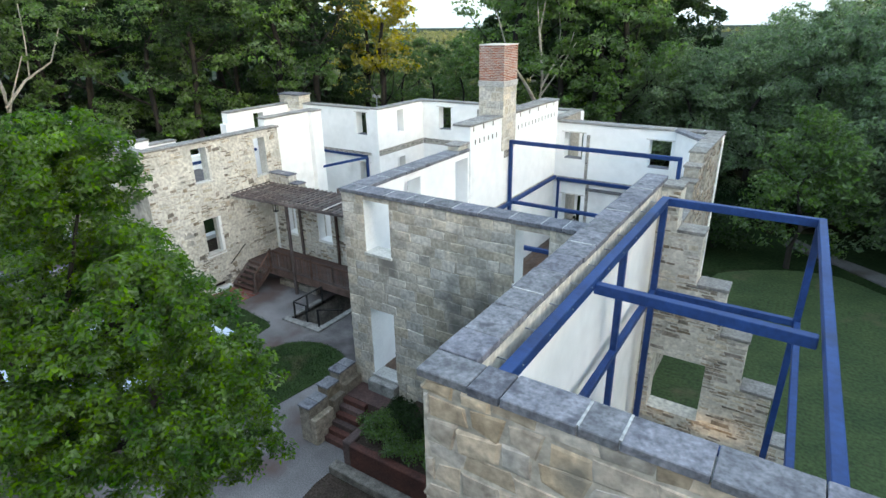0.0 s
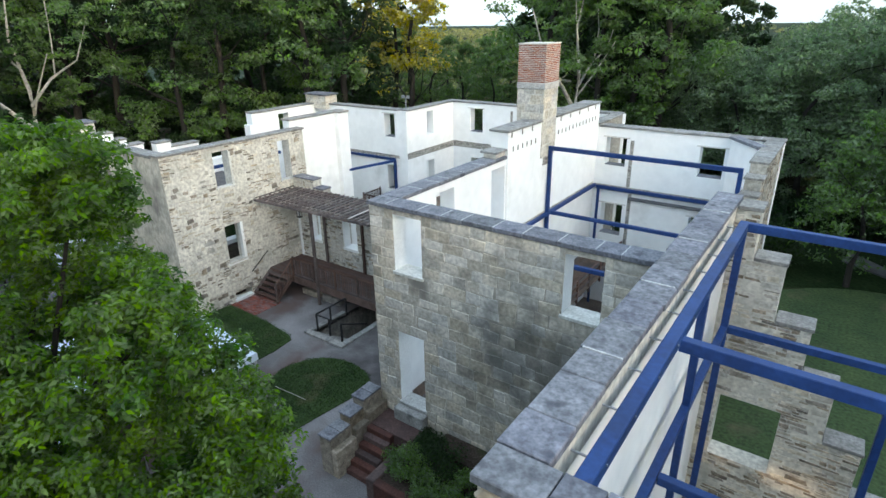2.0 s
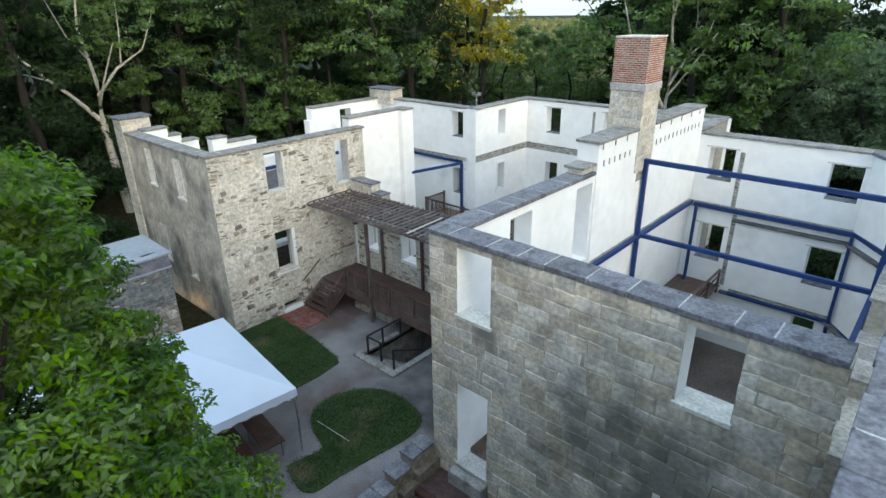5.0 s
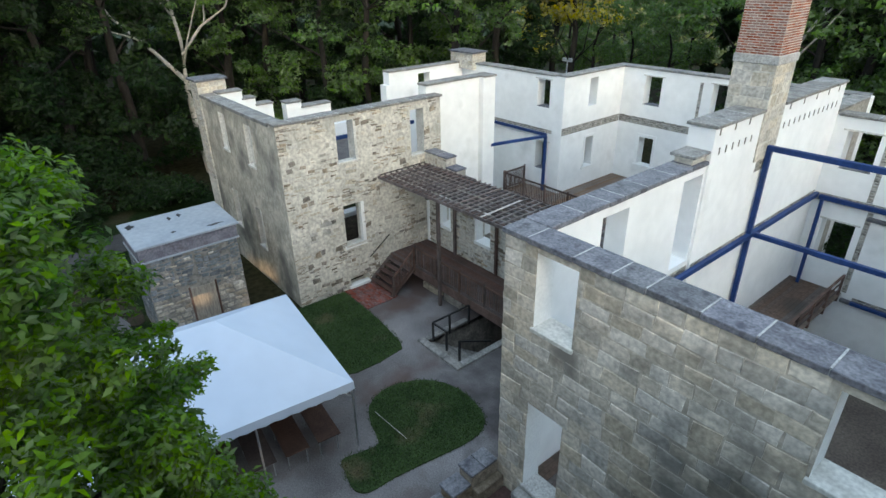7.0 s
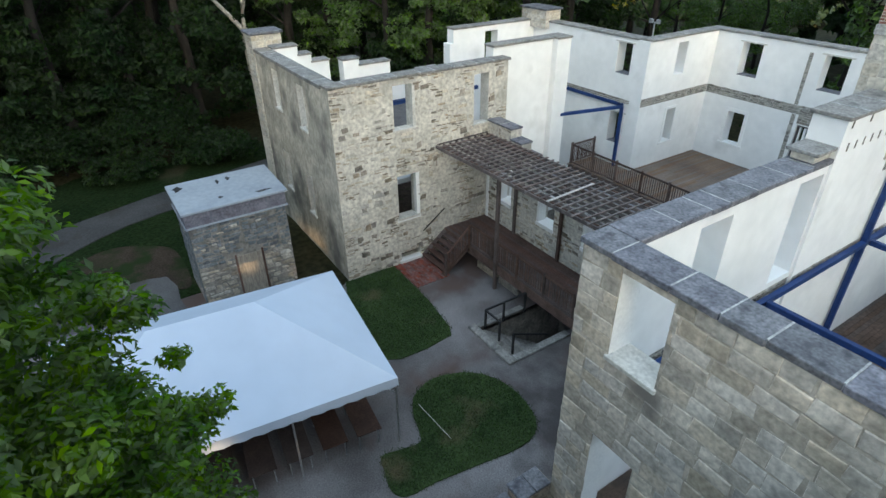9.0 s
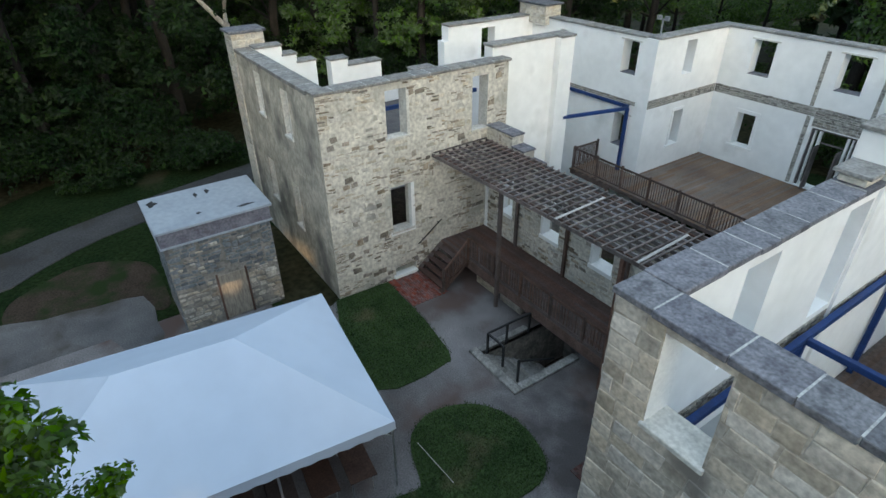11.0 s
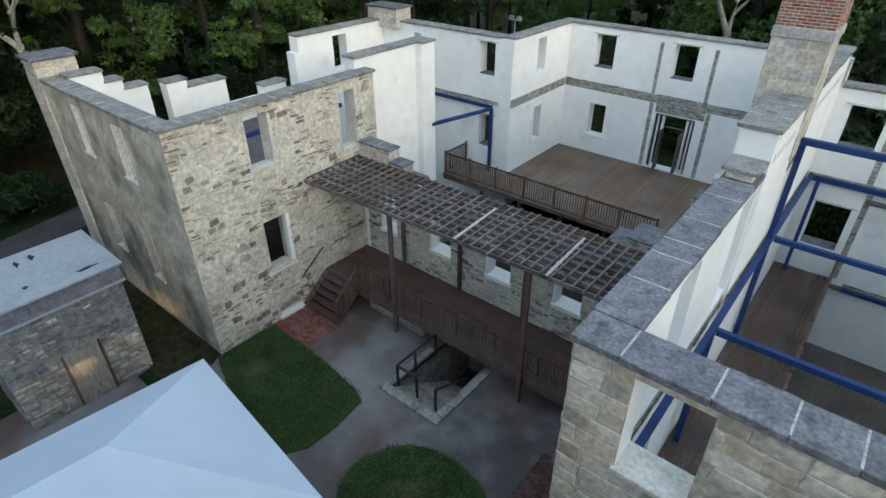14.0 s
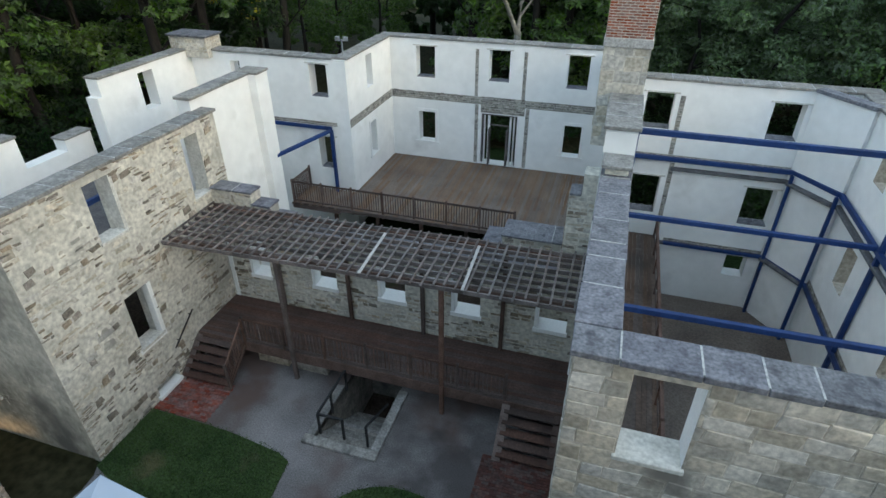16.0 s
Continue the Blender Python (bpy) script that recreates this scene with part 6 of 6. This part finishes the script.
for k in range(34):
    a = 110 - 3.6 * k if k < 20 else 27 - 3.2 * (k - 20)
    x, y = at_angle(a + rf.uniform(-1.5, 1.5), (43.2 if k < 11 else 47 if k < 20 else 43) + rf.uniform(-0.6, 1.5 if k < 11 else 5))
    bush("dark undergrowth at the wood's edge", x, y, ground_z(x, y), rf.uniform(1.6, 3.2), rf.uniform(1.4, 5.4), 60 + k, size=0.14, per=80, n=40)

# far wooded hill
bm = bmesh.new()
hx, hy = at_angle(32, 620)
nn = 40
hv = {}
for i in range(nn + 1):
    for j in range(nn + 1):
        u, v = i / nn * 2 - 1, j / nn * 2 - 1
        hgt = 5.2 * math.exp(-2.2 * (u * u + v * v)) - 3 + 0.8 * noise.noise(Vector((u * 9, v * 9, 0.3)))
        hv[i, j] = bm.verts.new((hx + u * 520, hy + v * 330, hgt))
for i in range(nn):
    for j in range(nn):
        bm.faces.new((hv[i, j], hv[i + 1, j], hv[i + 1, j + 1], hv[i, j + 1]))
tagged(part("hill", bm, "forest"), "distant wooded hill under the pale sky", "hill", "", "structure")

# canopy of the far woods on and before the hill
rh = random.Random(77)
far_clumps = []
while len(far_clumps) < 1250:
    a, d = rh.uniform(24, 44) if len(far_clumps) < 1100 else rh.uniform(-6, 12), 95 + 560 * rh.random() ** 1.3
    x, y = at_angle(a, d)
    u, v = (x - hx) / 520, (y - hy) / 330
    z = ground_z(x, y)
    if abs(u) < 1 and abs(v) < 1:
        z = max(z, 5.2 * math.exp(-2.2 * (u * u + v * v)) - 3)
    q = 1.2 + d / 450
    far_clumps.append((x, y, z + q * 0.3 + rh.uniform(0, 0.6), q * rh.uniform(0.7, 1.2)))
tagged(new("far_woods", leaves_mesh("far_woods", far_clumps, 40, 0.75, "leaf_hill", 5)), "hazy canopy of the distant woods", "woods", "", "stuff")

# grass blades on the lawns
def inside_loop(x, y, pts):
    c = False
    for (x0, y0), (x1, y1) in zip(pts, pts[1:] + pts[:1]):
        if (y0 > y) != (y1 > y) and x < (x1 - x0) * (y - y0) / (y1 - y0) + x0:
            c = not c
    return c


for pts, seed in ((LAWN_A, 1), (LAWN_B, 2)):
    r = random.Random(seed)
    lx, ly = [p[0] for p in pts], [p[1] for p in pts]
    vs, fs = [], []
    while len(fs) < 16000:
        x, y = r.uniform(min(lx) - 0.12, max(lx) + 0.12), r.uniform(min(ly) - 0.12, max(ly) + 0.12)
        if not inside_loop(x + r.uniform(-.12, .12), y + r.uniform(-.12, .12), pts):
            continue
        an, h = r.uniform(0, 6.28), r.uniform(0.05, 0.10)
        dx, dy = math.cos(an) * 0.012, math.sin(an) * 0.012
        base = len(vs)
        z = 0.03
        vs += [(x - dx, y - dy, z), (x + dx, y + dy, z), (x + r.uniform(-.05, .05), y + r.uniform(-.05, .05), z + h)]
        fs.append((base, base + 1, base + 2))
    me = bpy.data.meshes.new("grass_blades")
    me.from_pydata(vs, [], fs)
    me.materials.append(M["blade"])
    tagged(new("grass_blades", me), "short green grass blades on the lawn", "grass", "", "stuff")

# ---- stones of the walls ----
def cluster(seed, base, amp=0.9):
    def keep(u, z, r):
        return r.random() < base + amp * noise.noise(Vector((u * 0.8 + seed * 7, z * 0.9, seed)))
    return keep


def rough_rects(u0, u1, z0, z1, holes, ch, ln, seed, keep=None, rag=0.25, strip=(0.8, 1.9)):
    """Uncoursed stones: short strips, each with courses of its own."""
    r = random.Random(seed * 13 + 1)
    out, u = [], u0
    while u < u1 - 0.05:
        v = min(u + r.uniform(*strip), u1)
        if u1 - v < 0.4:
            v = u1
        z = z0
        while z < z1 - 0.05:
            w = min(z + r.uniform(0.9, 2.0), z1)
            if z1 - w < 0.4:
                w = z1
            e = r.uniform(-0.12, 0.12) if v < u1 else 0
            out += stone_rects(u, v + e, z, w, holes, ch, ln, r.randrange(9999), keep=keep, rag=rag)
            z = w
        u = v
    return out


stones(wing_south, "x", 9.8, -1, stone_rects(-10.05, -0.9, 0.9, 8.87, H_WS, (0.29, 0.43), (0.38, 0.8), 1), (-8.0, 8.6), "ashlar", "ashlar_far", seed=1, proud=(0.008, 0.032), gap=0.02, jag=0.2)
stones(near_south, "x", 1.2, -1, stone_rects(-0.64, 6.4, 2.0, 9.9, H_NS, (0.28, 0.44), (0.36, 0.74), 2), (0.5, 9.8), "ashlar_warm", "ashlar_warm_far", seed=2, n_parts=200, gap=0.035, jag=0.4, proud=(0.012, 0.055), cham=(0.14, 0.2))
stones(wing_west, "y", -10.05, -1, stone_rects(9.8, 17.3, 0.5, 8.87, H_WW, (0.2, 0.34), (0.34, 0.85), 3), (12, 8), "ashlar", "ashlar_far", seed=3, n_parts=20)
stones(pav_east, "y", -23.68, 1, rough_rects(10.5, 19.05, 0.0, 8.5, H_PE, (0.16, 0.34), (0.26, 0.7), 4, keep=cluster(7, 0.42), rag=0.4), (13.5, 6.5), "rubble_pale", "rubble_pale_far", seed=4, n_parts=200, jag=0.45, proud=(0.002, 0.013), gap=0.04)
stones(pav_east, "y", -23.68, 1, rough_rects(10.5, 19.05, 0.0, 8.5, H_PE, (0.05, 0.13), (0.12, 0.4), 24, keep=cluster(1, 0.02, 0.85), rag=0.4), (15.5, 6.5), "rubble", "rubble_far", seed=24, n_parts=240, jag=0.45, proud=(0.015, 0.045), gap=0.02)
stones(pav_east, "y", -23.68, 1, rough_rects(10.5, 19.05, 0.0, 8.5, H_PE, (0.2, 0.34), (0.24, 0.46), 34, keep=cluster(11, 0.07, 0.4), rag=0.3), (15.5, 6.5), "rubble", "rubble_far", seed=34, n_parts=40, jag=0.35, proud=(0.02, 0.05), gap=0.03)
stones(pav_south, "x", 10.5, -1, rough_rects(-32.5, -23.68, 0.0, 8.4, H_PS, (0.16, 0.36), (0.28, 0.75), 5, keep=cluster(2, 0.22), rag=0.45), (-25, 6), "render_grey", "render_grey", seed=5, n_parts=110, jag=0.5, proud=(0.002, 0.014))
stones(deck_back, "x", 18.0, -1, rough_rects(-23.6, -10.1, 0.1, 7.6, H_DB, (0.11, 0.24), (0.2, 0.5), 26, keep=cluster(8, 0.6), rag=0.3), (-17, 3), "rubble_pale", "rubble_pale_far", seed=26, n_parts=150, jag=0.3, proud=(0.006, 0.022), gap=0.03)
stones(deck_back, "x", 18.0, -1, rough_rects(-23.6, -10.1, 0.1, 7.6, H_DB, (0.09, 0.2), (0.16, 0.5), 6, keep=cluster(3, 0.2), rag=0.3), (-17, 3), "rubble", "rubble_far", seed=6, n_parts=200, jag=0.3)
stones(deck_back, "y", -10.9, -1, stone_rects(18.02, 18.58, 4.8, 7.55, [], (0.1, 0.2), (0.16, 0.4), 16, rag=0.3), (18.3, 7), "rubble", "rubble_far", seed=16, n_parts=20, jag=0.3)
stones(stub, "x", 21.05, -1, rough_rects(-14.1, -10.2, 0.0, 4.0, [(a, b, z, 9) for a, b, z in STEPS_ST], (0.09, 0.2), (0.16, 0.5), 7, keep=cluster(4, 0.4), rag=0.3), (-12, 3), "rubble", "rubble_far", seed=7, n_parts=60, jag=0.3)
stones(near_ruin, "x", 12.0, -1, rough_rects(-0.12, 5.0, 0.0, 9.8, H_RU, (0.11, 0.24), (0.2, 0.55), 28, keep=cluster(9, 0.65), rag=0.25), (1, 7), "rubble_pale", "rubble_pale_far", seed=28, n_parts=200, jag=0.3, proud=(0.006, 0.022), gap=0.03)
stones(near_ruin, "x", 12.0, -1, rough_rects(-0.12, 5.0, 0.0, 9.8, H_RU, (0.05, 0.15), (0.16, 0.5), 8, keep=cluster(5, 0.3), rag=0.3), (1, 7), "rubble", "rubble_far", seed=8, n_parts=250, jag=0.3)
stones(wing_east, "y", -0.6, 1, stone_rects(12.6, 27.9, 0.0, 8.68, H_WE, (0.1, 0.2), (0.2, 0.6), 9, keep=cluster(6, 0.5), rag=0.3), (22, 8), "rubble", "rubble_far", seed=9, n_parts=30, jag=0.3)
DOOR_SH = [(6.2, 7.4, 0, 2.2)]
stones(shed, "y", SX1, 1, rough_rects(SY0, SY1, 1.9, 3.78, DOOR_SH, (0.12, 0.27), (0.2, 0.5), 10, keep=cluster(12, 0.8, 0.5), rag=0.35), (6.5, 3), "slate_part", "slate_stone", seed=10, n_parts=110, jag=0.45, gap=0.03, proud=(0.01, 0.05))
stones(shed, "y", SX1, 1, rough_rects(SY0, SY1, 0.05, 1.95, DOOR_SH, (0.14, 0.3), (0.2, 0.5), 12, keep=cluster(13, 0.8, 0.5), rag=0.35), (6.5, 1), "shed_stone", "shed_stone_far", seed=12, n_parts=80, jag=0.45, gap=0.03, proud=(0.006, 0.035))
stones(shed, "y", SX1, 1, rough_rects(SY0, SY1, 1.7, 3.7, DOOR_SH, (0.1, 0.2), (0.14, 0.34), 15, keep=cluster(14, 0.12, 0.5), rag=0.35), (6.5, 2), "shed_stone", "shed_stone_far", seed=15, n_parts=30, jag=0.45, gap=0.03, proud=(0.03, 0.06))
stones(shed, "x", SY0, -1, rough_rects(SX0, SX1, 0.1, 3.78, [], (0.12, 0.27), (0.2, 0.5), 11, rag=0.3), (-25, 3), "slate_part", "slate_stone", seed=11, n_parts=20, jag=0.4)
# brick joints of the paving by the steps
for ap, (x0, x1, y0, y1) in (("west", (-23.5, -21.6, 12.8, 14.45)), ("east", (-12.2, -10.2, 12.45, 14.25))):
    apron = thing("brick_paving", "worn red paving bricks laid in rows", "paving", at=(0, 0, 0.0))
    k = 0
    y = y0
    while y < y1:
        x = x0 + (0.1 if k % 2 else 0)
        while x < x1:
            o = new("brick", PAVERS[ap])
            o.parent = apron
            o.matrix_basis = Matrix.LocRotScale((x, y, 0.014 + 0.004 * ((k * 7 + int(x * 13)) % 3)), None, (0.2, 0.095, 0.03))
            x += 0.21
        y += 0.105
        k += 1
